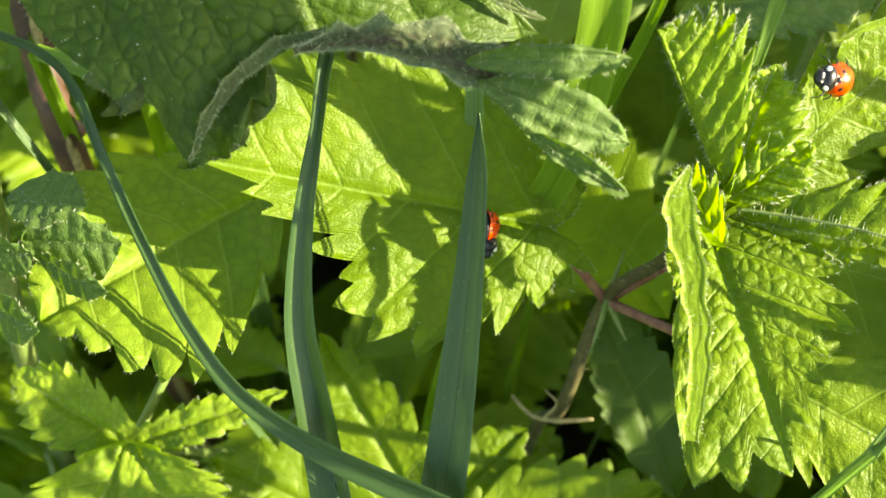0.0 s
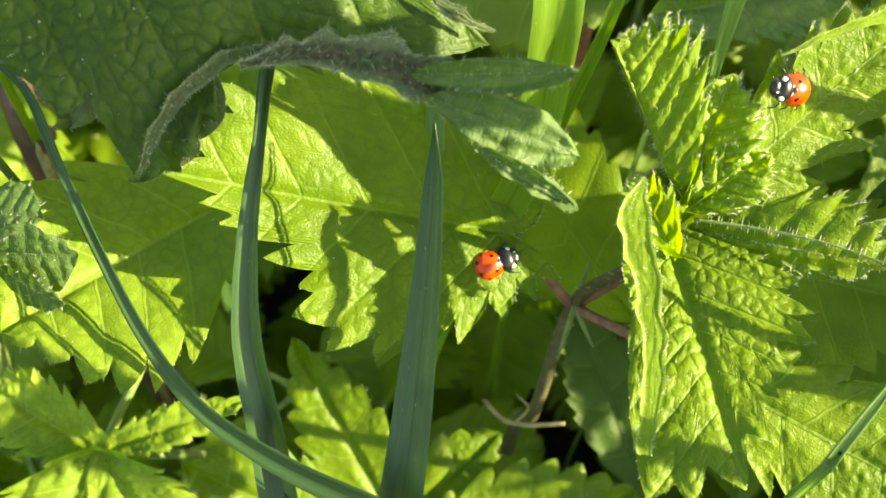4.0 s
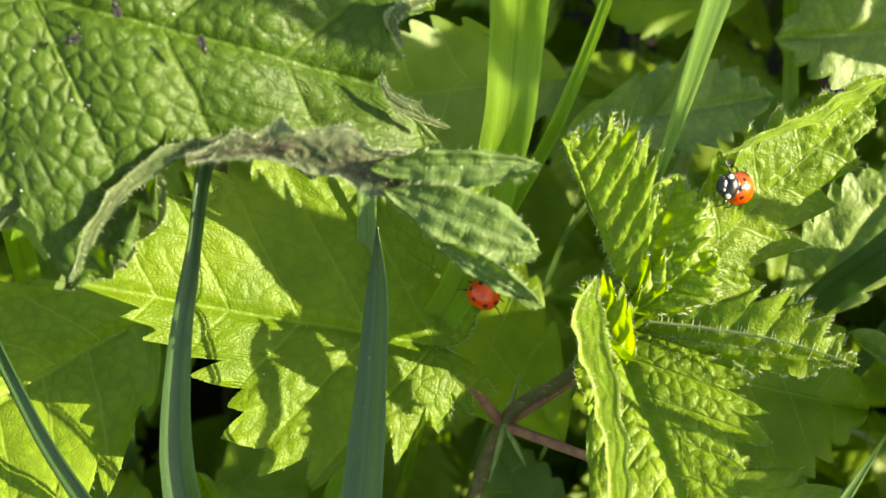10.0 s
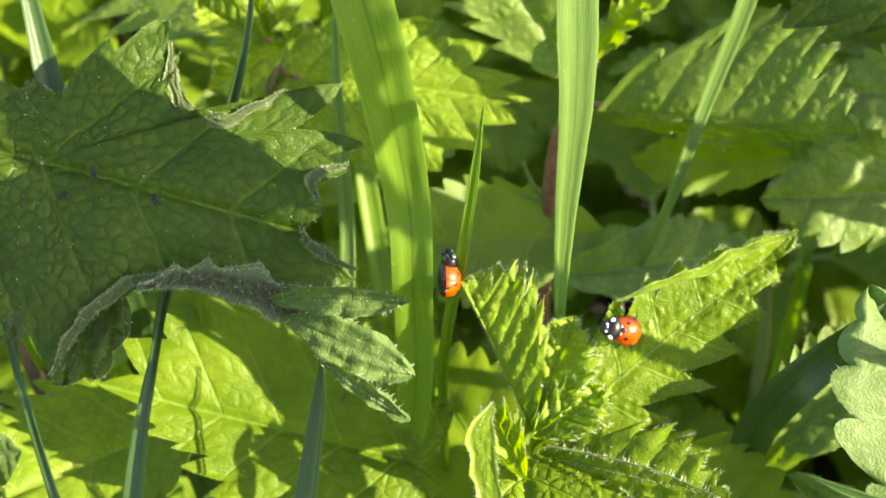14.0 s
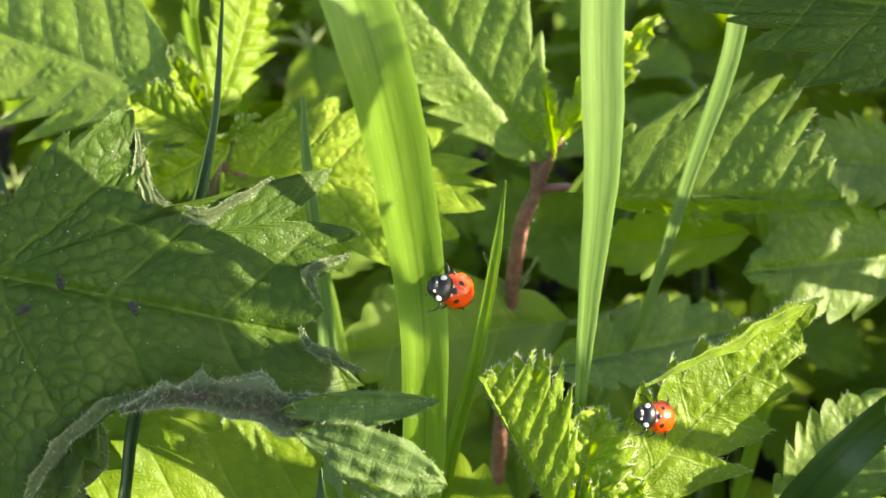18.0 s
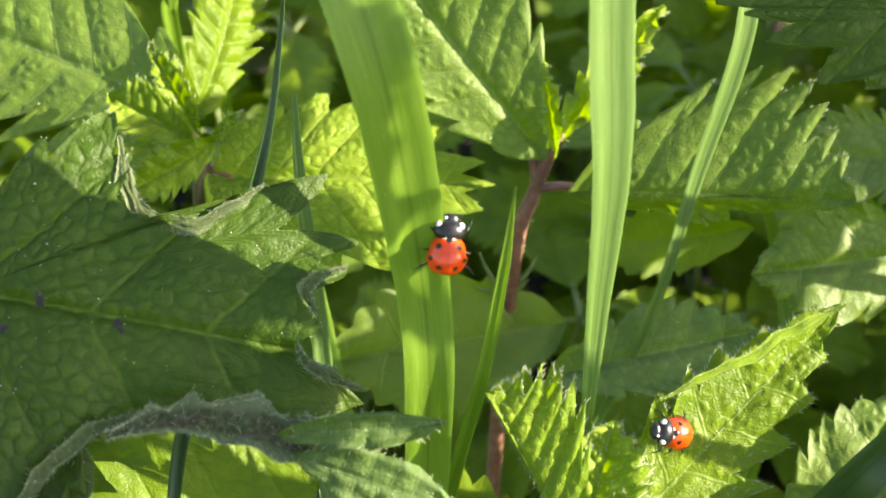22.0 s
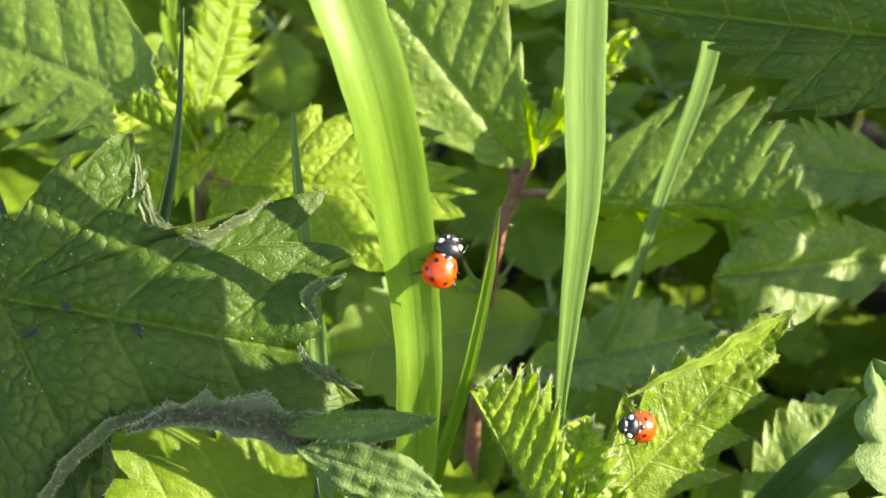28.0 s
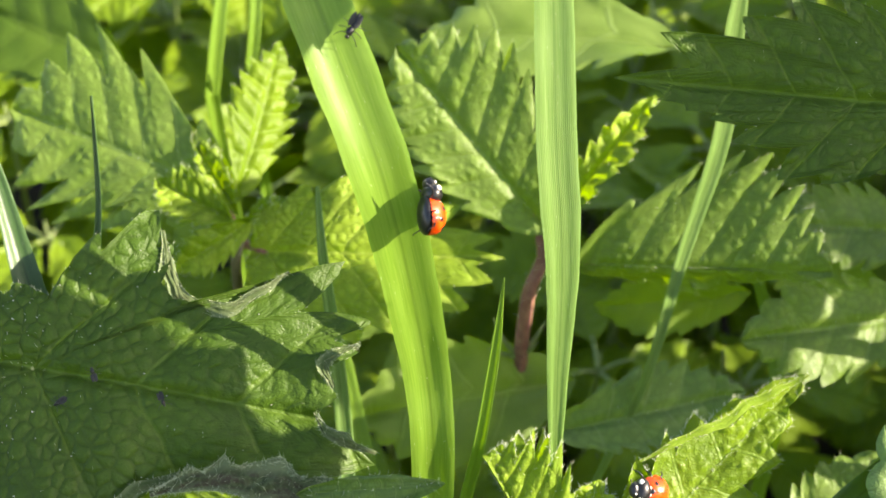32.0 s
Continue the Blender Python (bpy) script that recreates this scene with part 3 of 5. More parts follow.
def elytron(side):
    verts, faces = [], []
    nt, npp = 22, 12
    for i in range(nt + 1):
        for j in range(npp + 1):
            t = 0.03 + (math.pi - 0.28) * i / nt
            p = side * (0.006 + 1.56 * j / npp)
            verts.append(dome(t, p))
    for i in range(nt):
        for j in range(npp):
            q = (i * (npp + 1) + j, i * (npp + 1) + j + 1, (i + 1) * (npp + 1) + j + 1, (i + 1) * (npp + 1) + j)
            faces.append(q if side > 0 else q[::-1])
    return verts, faces


def spot(t, p, rt, rp, off=0.00004):
    verts, faces = [dome(t, p, off * 1.4)], []
    rings = 3
    for r in range(1, rings + 1):
        for k in range(14):
            a = 2 * math.pi * k / 14
            f = r / rings * (1 + 0.08 * math.sin(3 * a + t))
            verts.append(dome(t + rt * f * math.cos(a), p + rp * f * math.sin(a), off * (1.4 if r < rings else 0.2)))
    for k in range(14):
        faces.append((0, 1 + k, 1 + (k + 1) % 14))
        for r in range(rings - 1):
            a, b = 1 + 14 * r, 15 + 14 * r
            faces.append((a + k, b + k, b + (k + 1) % 14, a + (k + 1) % 14))
    return verts, faces


def blob(centre, size, nt=10, npp=14, power=1.0):
    """A rounded body: an ellipsoid, squarer with a lower power."""
    verts, faces = [], []
    c = Vector(centre)
    for i in range(nt + 1):
        t = math.pi * i / nt
        s = max(math.sin(t), 0.0) ** power
        for j in range(npp):
            a = 2 * math.pi * j / npp
            verts.append(c + Vector((size[0] * s * math.cos(a), -size[1] * math.cos(t), size[2] * s * math.sin(a))))
    for i in range(nt):
        for j in range(npp):
            k = (j + 1) % npp
            faces.append((i * npp + j, i * npp + k, (i + 1) * npp + k, (i + 1) * npp + j))
    return verts, faces


def ladybird(label, size):
    """A seven-spot ladybird: head along y, back along z, standing at the origin."""
    bug = thing("ladybird", (0, 0, 0), label, "ladybird", "ladybirds on the nettles")
    part("underside", blob((0, -0.0007, 0.0006), (0.0023, 0.0029, 0.0011)), BLACK, bug, "black underside")
    for side in (-1, 1):
        wing = part("elytron", elytron(side), RED, bug, "glossy orange-red wing case")
        for t, p, r in ((1.95, 0.62, 0.15), (1.35, 0.98, 0.13), (0.85, 0.5, 0.15)):
            part("spot", spot(t, side * p, r, r * 1.25), BLACK, wing, "black spot")
        part("shoulder_mark", spot(2.52, side * 0.34, 0.14, 0.24), WHITE, wing, "ivory mark")
    part("spot", spot(2.42, 0.0, 0.26, 0.25, 0.00007), BLACK, bug, "black spot over the seam")
    shield = part("pronotum", blob((0, 0.0022, 0.0016), (0.0021, 0.0014, 0.00145), 14, 20, 0.75), BLACK, bug, "glossy black pronotum")
    head = part("head", blob((0, 0.0036, 0.0012), (0.0013, 0.0009, 0.0009), 12, 16, 0.8), BLACK, bug, "black head")
    for side in (-1, 1):
        part("corner_mark", blob((side * 0.00142, 0.0029, 0.0021), (0.00046, 0.0005, 0.00042), 10, 12, 0.8), WHITE, shield, "ivory corner mark")
        part("brow_mark", blob((side * 0.00062, 0.0039, 0.00195), (0.0002, 0.00022, 0.00016), 8, 10), WHITE, head, "ivory mark")
        part("eye", blob((side * 0.00125, 0.0037, 0.0013), (0.0002, 0.00026, 0.00022), 6, 8), BLACK, head)
        part("antenna", tube([(side * 0.0006, 0.0034, 0.0010), (side * 0.0011, 0.0041, 0.0011), (side * 0.0017, 0.0044, 0.0009)],
                             [0.00006, 0.00005, 0.0001], 6, 8), BLACK, head)
    for side in (-1, 1):
        for y, reach in ((0.0014, 0.0016), (-0.0002, 0.0002), (-0.0018, -0.0016)):
            root = Vector((side * 0.0013, y, 0.0008))
            leg = part("leg", tube([(0, 0, 0), (side * 0.0010, reach * 0.35, 0.0004), (side * 0.0017, reach * 0.75, 0.0001),
                                    (side * 0.0019, reach, -0.0006), (side * 0.0022, reach * 1.25, -0.0008)],
                                   [0.0002, 0.00017, 0.00011, 0.00008, 0.00005], 7, 16), BLACK, bug, "jointed black leg",
                       Matrix.Translation(root))
            leg["swing"] = (1 if (y > 0.001 or y < -0.001) else -1) * side
    bug.scale = (size, size, size)
    return bug


def midge(m, label, length=0.002):
    bug = thing("midge", (0, 0, 0), label, "midge", "midges on the leaves")
    k = length
    part("abdomen", blob((0, -0.3 * k, 0.2 * k), (0.13 * k, 0.42 * k, 0.13 * k), 8, 10), BLACK, bug)
    part("thorax", blob((0, 0.2 * k, 0.26 * k), (0.17 * k, 0.22 * k, 0.17 * k), 8, 10), BLACK, bug)
    part("head", blob((0, 0.46 * k, 0.2 * k), (0.12 * k, 0.1 * k, 0.12 * k), 6, 8), BLACK, bug)
    for side in (-1, 1):
        part("wing", blob((side * 0.16 * k, -0.32 * k, 0.36 * k), (0.12 * k, 0.36 * k, 0.012 * k), 8, 10), WING, bug, "clear grey wing")
        for y in (0.3, 0.1, -0.1):
            part("leg", tube([(side * 0.1 * k, y * k, 0.2 * k), (side * 0.35 * k, y * 1.4 * k, 0.3 * k), (side * 0.6 * k, y * 2.2 * k, 0.0)],
                             [0.025 * k, 0.02 * k, 0.012 * k], 5, 6), BLACK, bug)
    bug.matrix_basis = m
    return bug


# ---- the place ----
def ground():
    verts, faces = [], []
    n = 60
    for i in range(n + 1):
        for j in range(n + 1):
            a, b = 2 * i / n - 1, 2 * j / n - 1
            x, y = a * (0.6 + 40 * abs(a) ** 5), 0.25 + b * (0.6 + 40 * abs(b) ** 5)
            near = math.exp(-(x * x + y * y))
            verts.append((x, y, near * (0.012 * noise.noise(Vector((x * 14, y * 14, 0))) + 0.004 * noise.noise(Vector((x * 60, y * 60, 3))))))
    for i in range(n):
        for j in range(n):
            faces.append((i * (n + 1) + j, (i + 1) * (n + 1) + j, (i + 1) * (n + 1) + j + 1, i * (n + 1) + j + 1))
    return tagged(mesh_object("ground", verts, faces, SOIL), "dark soil under the nettles", "ground", "", "structure")


ground()

CENTRE = thing("nettle", (0.0040, 0.1450, 0.0000), "young stinging nettle with bright toothed leaves on a reddish stem", "nettle", "nettles")
add_stem(CENTRE, [(0.0040, 0.1450, 0.0000), (0.0050, 0.1400, 0.1200), (0.0050, 0.1228, 0.1752), (0.0093, 0.1295, 0.2129), (0.0166, 0.1263, 0.2350), (0.0213, 0.1233, 0.2595)], [0.0016, 0.0015, 0.0013, 0.001], BROWN_STEM, 120, "brownish hairy stem")
add_stem(CENTRE, [(0.0094, 0.1287, 0.2147), (0.0078, 0.1236, 0.2128), (0.0063, 0.1190, 0.2101)], [0.0006, 0.0005, 0.0001], STEM, 0, "small green stipule", name='stipule')
add_stem(CENTRE, [(0.0094, 0.1287, 0.2147), (0.0112, 0.1248, 0.2136), (0.0132, 0.1214, 0.2117)], [0.0006, 0.0005, 0.0001], STEM, 0, "small green stipule", name='stipule')
add_stem(CENTRE, [(0.0094, 0.1287, 0.2147), (0.0107, 0.1324, 0.2181), (0.0122, 0.1365, 0.2206)], [0.0006, 0.0005, 0.0001], STEM, 0, "small green stipule", name='stipule')
add_lobed_leaf(CENTRE, (-0.0065, 0.1315, 0.2369), (-0.0648, 0.1299, 0.2542), (-0.0351, 0.1071, 0.2334), [(-180.0, 0.0020), (-160.0, 0.0060), (-140.0, 0.0090), (-120.0, 0.0150), (-105.0, 0.0140), (-90.0, 0.0220), (-76.0, 0.0210), (-66.0, 0.0290), (-58.0, 0.0275), (-50.0, 0.0360), (-42.0, 0.0350), (-36.0, 0.0450), (-30.0, 0.0420), (-24.0, 0.0530), (-20.0, 0.0470), (-16.0, 0.0575), (-13.0, 0.0510), (-9.0, 0.0600), (-4.0, 0.0535), (0.0, 0.0613), (2.5, 0.0506), (4.6, 0.0541), (6.0, 0.0470), (8.2, 0.0511), (9.4, 0.0430), (11.0, 0.0455), (12.7, 0.0370), (15.5, 0.0434), (20.5, 0.0345), (24.0, 0.0384), (26.5, 0.0356), (30.0, 0.0411), (37.5, 0.0345), (42.0, 0.0388), (46.0, 0.0298), (54.5, 0.0336), (58.5, 0.0215), (64.0, 0.0248), (69.0, 0.0175), (76.0, 0.0218), (86.0, 0.0123), (99.0, 0.0153), (115.0, 0.0098), (126.0, 0.0138), (137.0, 0.0085), (150.0, 0.0143), (165.0, 0.0040), (180.0, 0.0020)], MATURE, 320, "broad green toothed leaf", ((0.0093, 0.1295, 0.2129), 0.001, RED_STEM), veins=5.0, cell=560.0, swell=0.00022, seed=1.3, puff=0.0006, crumple=0.0012, specks=14, droop=-0.0015)
add_leaf(CENTRE, (0.0198, 0.1226, 0.2628), (0.0063, 0.1380, 0.2835), (0.0268, 0.1308, 0.2757), YOUNG, fa=4, fb=-150, bend=-8, teeth=8, veins=8, tooth=0.4, point=0.6, sweep=1.0, belly=0.62, ripple=0.0006, puff=0.0006, cell=1000.0, swell=0.0004, heart=0.0, fine=3, hairs=380)
add_leaf(CENTRE, (0.0211, 0.1221, 0.2625), (0.0260, 0.1370, 0.2774), (0.0312, 0.1275, 0.2701), YOUNG, fa=12, fb=14, bend=-10, teeth=7, veins=7, tooth=0.32, point=0.6, sweep=0.9, ripple=0.0008, belly=0.6, puff=0.0006, cell=1000.0, swell=0.0004, heart=0.0, fine=3, hairs=240)
add_leaf(CENTRE, (0.0207, 0.1208, 0.2628), (0.0331, 0.1276, 0.2701), (0.0295, 0.1198, 0.2636), YOUNG, fa=12, fb=20, bend=-6, teeth=7, veins=7, tooth=0.32, point=0.6, sweep=0.8, ripple=0.0008, belly=0.6, puff=0.0006, cell=1000.0, swell=0.0004, heart=0.0, fine=3, hairs=180)
add_leaf(CENTRE, (0.0239, 0.1233, 0.2611), (0.0642, 0.1523, 0.2872), (0.0563, 0.1345, 0.2705), MATURE, ratio=1.0, tb=0.5, fa=-4, fb=2, cb=8, teeth=7, tooth=0.62, veins=6, bend=6, belly=0.46, fine=3, hairs=420, sweep=0.8, point=0.75, cell=820.0, swell=0.0005, puff=0.0004)
add_leaf(CENTRE, (0.0242, 0.1195, 0.2593), (0.0531, 0.1089, 0.2664), (0.0381, 0.1230, 0.2689), MATURE, fa=0, fb=-45, teeth=8, tooth=0.5, veins=6, bend=12, belly=0.65, fine=3, hairs=240, sweep=0.7, point=0.62, ratio=0.4)
add_lobed_leaf(CENTRE, (0.0193, 0.1161, 0.2578), (0.0293, 0.0793, 0.2523), (0.0387, 0.1061, 0.2578), [(-180.0, 0.0020), (-150.0, 0.0040), (-120.0, 0.0060), (-90.0, 0.0080), (-60.0, 0.0095), (-46.0, 0.0118), (-36.0, 0.0195), (-31.0, 0.0257), (-26.0, 0.0330), (-22.0, 0.0395), (-16.0, 0.0365), (-12.0, 0.0400), (-8.0, 0.0335), (0.0, 0.0385), (4.0, 0.0300), (9.0, 0.0330), (13.0, 0.0245), (18.0, 0.0282), (22.0, 0.0222), (27.0, 0.0250), (32.0, 0.0208), (41.0, 0.0258), (45.0, 0.0195), (50.6, 0.0237), (55.0, 0.0162), (61.0, 0.0203), (69.0, 0.0130), (79.0, 0.0159), (86.0, 0.0105), (100.0, 0.0120), (115.0, 0.0070), (140.0, 0.0040), (180.0, 0.0020)], MATURE, 420, "bright toothed leaf hanging forward", veins=6.0, cell=700.0, swell=0.0003, seed=2.7, puff=0.0005, crumple=0.0009, specks=20, droop=0.002)
add_leaf(CENTRE, (0.0192, 0.1158, 0.2585), (0.0127, 0.1230, 0.2672), (0.0092, 0.1180, 0.2630), YOUNG, fa=20, fb=20, ca=30, cb=30, teeth=6, tooth=0.35, veins=5, bend=40, belly=0.6, cell=800.0, swell=0.0003, fine=3, hairs=90)
add_leaf(CENTRE, (0.0268, 0.1050, 0.2384), (0.0687, 0.0823, 0.2346), (0.0535, 0.1036, 0.2433), MATURE, fa=0, fb=0, teeth=8, tooth=0.34, veins=5, ratio=1.0, puff=0.0004, bend=10, swell=0.00036, fine=3, hairs=140, petiole=((0.0093, 0.1295, 0.2129), 0.0, RED_STEM))
add_leaf(CENTRE, (0.0253, 0.1285, 0.2393), (0.0730, 0.1190, 0.2368), (0.0464, 0.1091, 0.2280), MATURE, teeth=9, veins=6, tooth=0.25, petiole=((0.0093, 0.1295, 0.2129), 0.0, RED_STEM))
add_leaf(CENTRE, (0.0203, 0.1366, 0.2038), (-0.0135, 0.1690, 0.2295), (0.0094, 0.1677, 0.2293), MATURE, teeth=9, veins=6, tooth=0.25)
add_margin(CENTRE, [(0.0135, 0.1225, 0.2692), (0.0120, 0.1185, 0.2674), (0.0129, 0.1137, 0.2640), (0.0144, 0.1074, 0.2615), (0.0151, 0.0992, 0.2596), (0.0147, 0.0912, 0.2578), (0.0136, 0.0829, 0.2552)], [0.0004, 0.002, 0.0024, 0.0019, 0.0017, 0.0015, 0.001], GLOW, 700, "yellow-green curled hairy edge, coloured as if backlit", 0.2, 0.05)
add_margin(CENTRE, [(0.0334, 0.1389, 0.2798), (0.0410, 0.1416, 0.2822), (0.0485, 0.1443, 0.2839), (0.0563, 0.1482, 0.2862), (0.0633, 0.1506, 0.2884)], [0.0002, 0.0006, 0.0009, 0.0008, 0.0002], GLOW, 200, "curled hairy leaf edge", 0.4)
add_stem(CENTRE, [(0.0224, 0.1201, 0.2617), (0.0323, 0.1173, 0.2639), (0.0418, 0.1138, 0.2661), (0.0521, 0.1086, 0.2678)], [0.0003, 0.00028, 0.0002, 0.0001], STEM, 110, "pale hairy midrib of the folded leaf", name='midrib')
NEAR = thing("nettle", (-0.1200, 0.1300, 0.0000), "tall stinging nettle with a dark crumpled leaf, its edge curled up", "nettle", "nettles")
add_stem(NEAR, [(-0.1200, 0.1300, 0.0000), (-0.1180, 0.1320, 0.1500), (-0.0972, 0.1373, 0.2912), (-0.0941, 0.1400, 0.3037)], [0.0026, 0.0024, 0.002], STEM, 40, "green hairy stem")
add_lobed_leaf(NEAR, (-0.0670, 0.1412, 0.3021), (-0.0111, 0.1359, 0.2926), (-0.0396, 0.1502, 0.3066), [(-180.0, 0.0240), (-155.0, 0.0270), (-135.0, 0.0225), (-96.1, 0.0261), (-88.8, 0.0289), (-82.3, 0.0256), (-77.7, 0.0299), (-73.8, 0.0351), (-70.6, 0.0379), (-65.4, 0.0329), (-58.9, 0.0296), (-48.7, 0.0272), (-33.9, 0.0281), (-25.4, 0.0312), (-11.5, 0.0489), (-5.6, 0.0582), (-3.1, 0.0514), (0.2, 0.0456), (4.5, 0.0499), (9.5, 0.0458), (12.9, 0.0534), (15.9, 0.0480), (18.3, 0.0563), (21.5, 0.0493), (22.3, 0.0434), (26.9, 0.0504), (30.5, 0.0541), (31.3, 0.0437), (32.1, 0.0340), (32.9, 0.0275), (37.0, 0.0250), (45.0, 0.0246), (50.0, 0.0283), (54.0, 0.0302), (57.0, 0.0274), (60.0, 0.0305), (64.0, 0.0330), (67.5, 0.0318), (69.5, 0.0262), (71.5, 0.0214), (73.5, 0.0226), (76.5, 0.0246), (80.0, 0.0222), (83.0, 0.0170), (90.0, 0.0120), (100.0, 0.0125), (114.0, 0.0145), (124.0, 0.0130), (134.0, 0.0165), (146.0, 0.0160), (158.0, 0.0235), (168.0, 0.0190), (180.0, 0.0240)], SHADE_DARK, 260, "dark crumpled lobed leaf flecked with dust", ((-0.0962, 0.1409, 0.2985), -0.002, STEM), veins=3.4, cell=640.0, swell=0.00036)
add_margin(NEAR, [(-0.0610, 0.1122, 0.2794), (-0.0589, 0.1166, 0.2827), (-0.0565, 0.1199, 0.2851), (-0.0531, 0.1235, 0.2875), (-0.0471, 0.1266, 0.2895), (-0.0421, 0.1280, 0.2900)], [0.0003, 0.0007, 0.0010, 0.0011, 0.0010, 0.0008], RIM, 160, "pale soft leaf edge", 0.5, 0.02)
add_margin(NEAR, [(-0.0467, 0.1247, 0.2899), (-0.0401, 0.1258, 0.2913), (-0.0328, 0.1257, 0.2919), (-0.0260, 0.1245, 0.2910), (-0.0198, 0.1230, 0.2894), (-0.0135, 0.1207, 0.2868), (-0.0083, 0.1183, 0.2840)], [0.0006, 0.0013, 0.0024, 0.0029, 0.0029, 0.0023, 0.0008], DOWNY, 1500, "downy brownish underside of the folded leaf edge", 0.85)
add_margin(NEAR, [(-0.0470, 0.1605, 0.3149), (-0.0459, 0.1560, 0.3111), (-0.0435, 0.1521, 0.3072), (-0.0384, 0.1505, 0.3061), (-0.0319, 0.1521, 0.3072), (-0.0256, 0.1554, 0.3096)], [0.0003, 0.0009, 0.0013, 0.0011, 0.0008, 0.0002], RIM, 260, "pale curled leaf edge")
add_margin(NEAR, [(-0.0136, 0.1464, 0.3013), (-0.0174, 0.1453, 0.3007), (-0.0195, 0.1434, 0.2992), (-0.0181, 0.1408, 0.2969)], [0.0003, 0.0007, 0.0008, 0.0003], RIM, 120, "pale curled leaf edge")
add_margin(NEAR, [(-0.0211, 0.1379, 0.2942), (-0.0193, 0.1356, 0.2922), (-0.0159, 0.1342, 0.2906), (-0.0112, 0.1334, 0.2888)], [0.0003, 0.0008, 0.0008, 0.0002], RIM, 120, "pale curled leaf edge")
add_leaf(NEAR, (-0.0227, 0.1226, 0.2920), (0.0003, 0.1218, 0.2950), (-0.0084, 0.1239, 0.2954), SAGE, name="leaf_lobe", teeth=4, tooth=0.12, veins=7, heart=0.0, sweep=0.3, puff=0.0003, swell=0.00024, cell=900.0, fine=3, ratio=1.3, bend=10, belly=0.8, fa=6, fb=-10, hairs=60)
add_leaf(NEAR, (-0.0207, 0.1209, 0.2898), (0.0017, 0.1142, 0.2848), (-0.0052, 0.1199, 0.2899), SAGE, name="leaf_lobe", teeth=4, tooth=0.12, veins=7, heart=0.0, sweep=0.3, puff=0.0003, swell=0.00024, cell=900.0, fine=3, ratio=0.9, bend=14, belly=0.9, fa=4, fb=-14, hairs=60)
add_leaf(NEAR, (-0.0137, 0.1156, 0.2856), (0.0016, 0.1091, 0.2802), (-0.0050, 0.1138, 0.2842), SAGE, name="leaf_lobe", teeth=4, tooth=0.12, veins=7, heart=0.0, sweep=0.3, puff=0.0003, swell=0.00024, cell=900.0, fine=3, ratio=0.8, bend=8, belly=0.8, fa=10, fb=-20, hairs=60)
add_leaf(NEAR, (-0.0505, 0.1331, 0.2878), (-0.0646, 0.1149, 0.2732), (-0.0512, 0.1208, 0.2794), SHADE_DARK, ratio=0.9, teeth=5, tooth=0.4, veins=4, fa=10, fb=-30, ripple=0.002, wave=0.003, fine=3, hairs=80)
add_leaf(NEAR, (-0.0681, 0.1445, 0.2944), (-0.0624, 0.1175, 0.2698), (-0.0501, 0.1246, 0.2879), FOLD, name="leaf_lobe", ratio=0.75, teeth=4, round=1, tooth=0.16, veins=3, heart=0.0, sweep=0.4, fa=0, fb=-20, belly=0.75, ripple=0.001, wave=0.002, swell=0.0002, fine=3, hairs=90)
add_leaf(NEAR, (-0.0704, 0.1368, 0.2861), (-0.0747, 0.1228, 0.2753), (-0.0669, 0.1272, 0.2805), FOLD, name='leaf_lobe', ratio=0.9, teeth=3, round=1, tooth=0.35, veins=4, fa=10, fb=-20, ripple=0.002, wave=0.003, fine=3, hairs=60)
RIGHT_NEAR = thing("nettle", (0.1700, 0.2000, 0.0000), "stinging nettle with a large dull green leaf", "nettle", "nettles")
add_stem(RIGHT_NEAR, [(0.1700, 0.2000, 0.0000), (0.1680, 0.1950, 0.2000), (0.1116, 0.1788, 0.3161)], [0.0026, 0.0022, 0.0018], STEM, 0, "green hairy stem")
add_lobed_leaf(RIGHT_NEAR, (0.0920, 0.1749, 0.3263), (0.0297, 0.1782, 0.3326), (0.0616, 0.1667, 0.3151), [(-180.0, 0.0040), (-120.0, 0.0060), (-80.0, 0.0100), (-50.0, 0.0180), (-42.0, 0.0245), (-38.0, 0.0230), (-33.0, 0.0310), (-29.0, 0.0285), (-25.0, 0.0380), (-20.0, 0.0350), (-16.0, 0.0440), (-11.5, 0.0415), (-8.4, 0.0564), (-5.0, 0.0505), (-2.9, 0.0500), (0.0, 0.0627), (1.2, 0.0560), (2.4, 0.0530), (3.2, 0.0555), (4.0, 0.0485), (5.0, 0.0511), (5.8, 0.0440), (6.8, 0.0468), (9.0, 0.0385), (12.2, 0.0427), (16.0, 0.0325), (24.0, 0.0365), (26.0, 0.0295), (29.9, 0.0296), (35.0, 0.0210), (50.0, 0.0120), (90.0, 0.0070), (180.0, 0.0040)], SHADE_DARK, 260, "dark bluish-green leaf with long pointed teeth", ((0.1116, 0.1788, 0.3161), 0.002, STEM), veins=6.0, cell=640.0, swell=0.0003, seed=3.1, puff=0.0006, crumple=0.0015, specks=30, droop=0.001)
add_leaf(RIGHT_NEAR, (0.0974, 0.1023, 0.2587), (0.0765, 0.1395, 0.2899), (0.0702, 0.1161, 0.2749), PALE, ratio=0.9, teeth=6, round=1, tooth=0.28, veins=4, bend=15, wave=0.003, fine=3, hairs=60)
BEHIND = thing("nettle", (0.0140, 0.2100, 0.0000), "stinging nettle behind, with a reddish hairy stem and spread leaves", "nettle", "nettles")
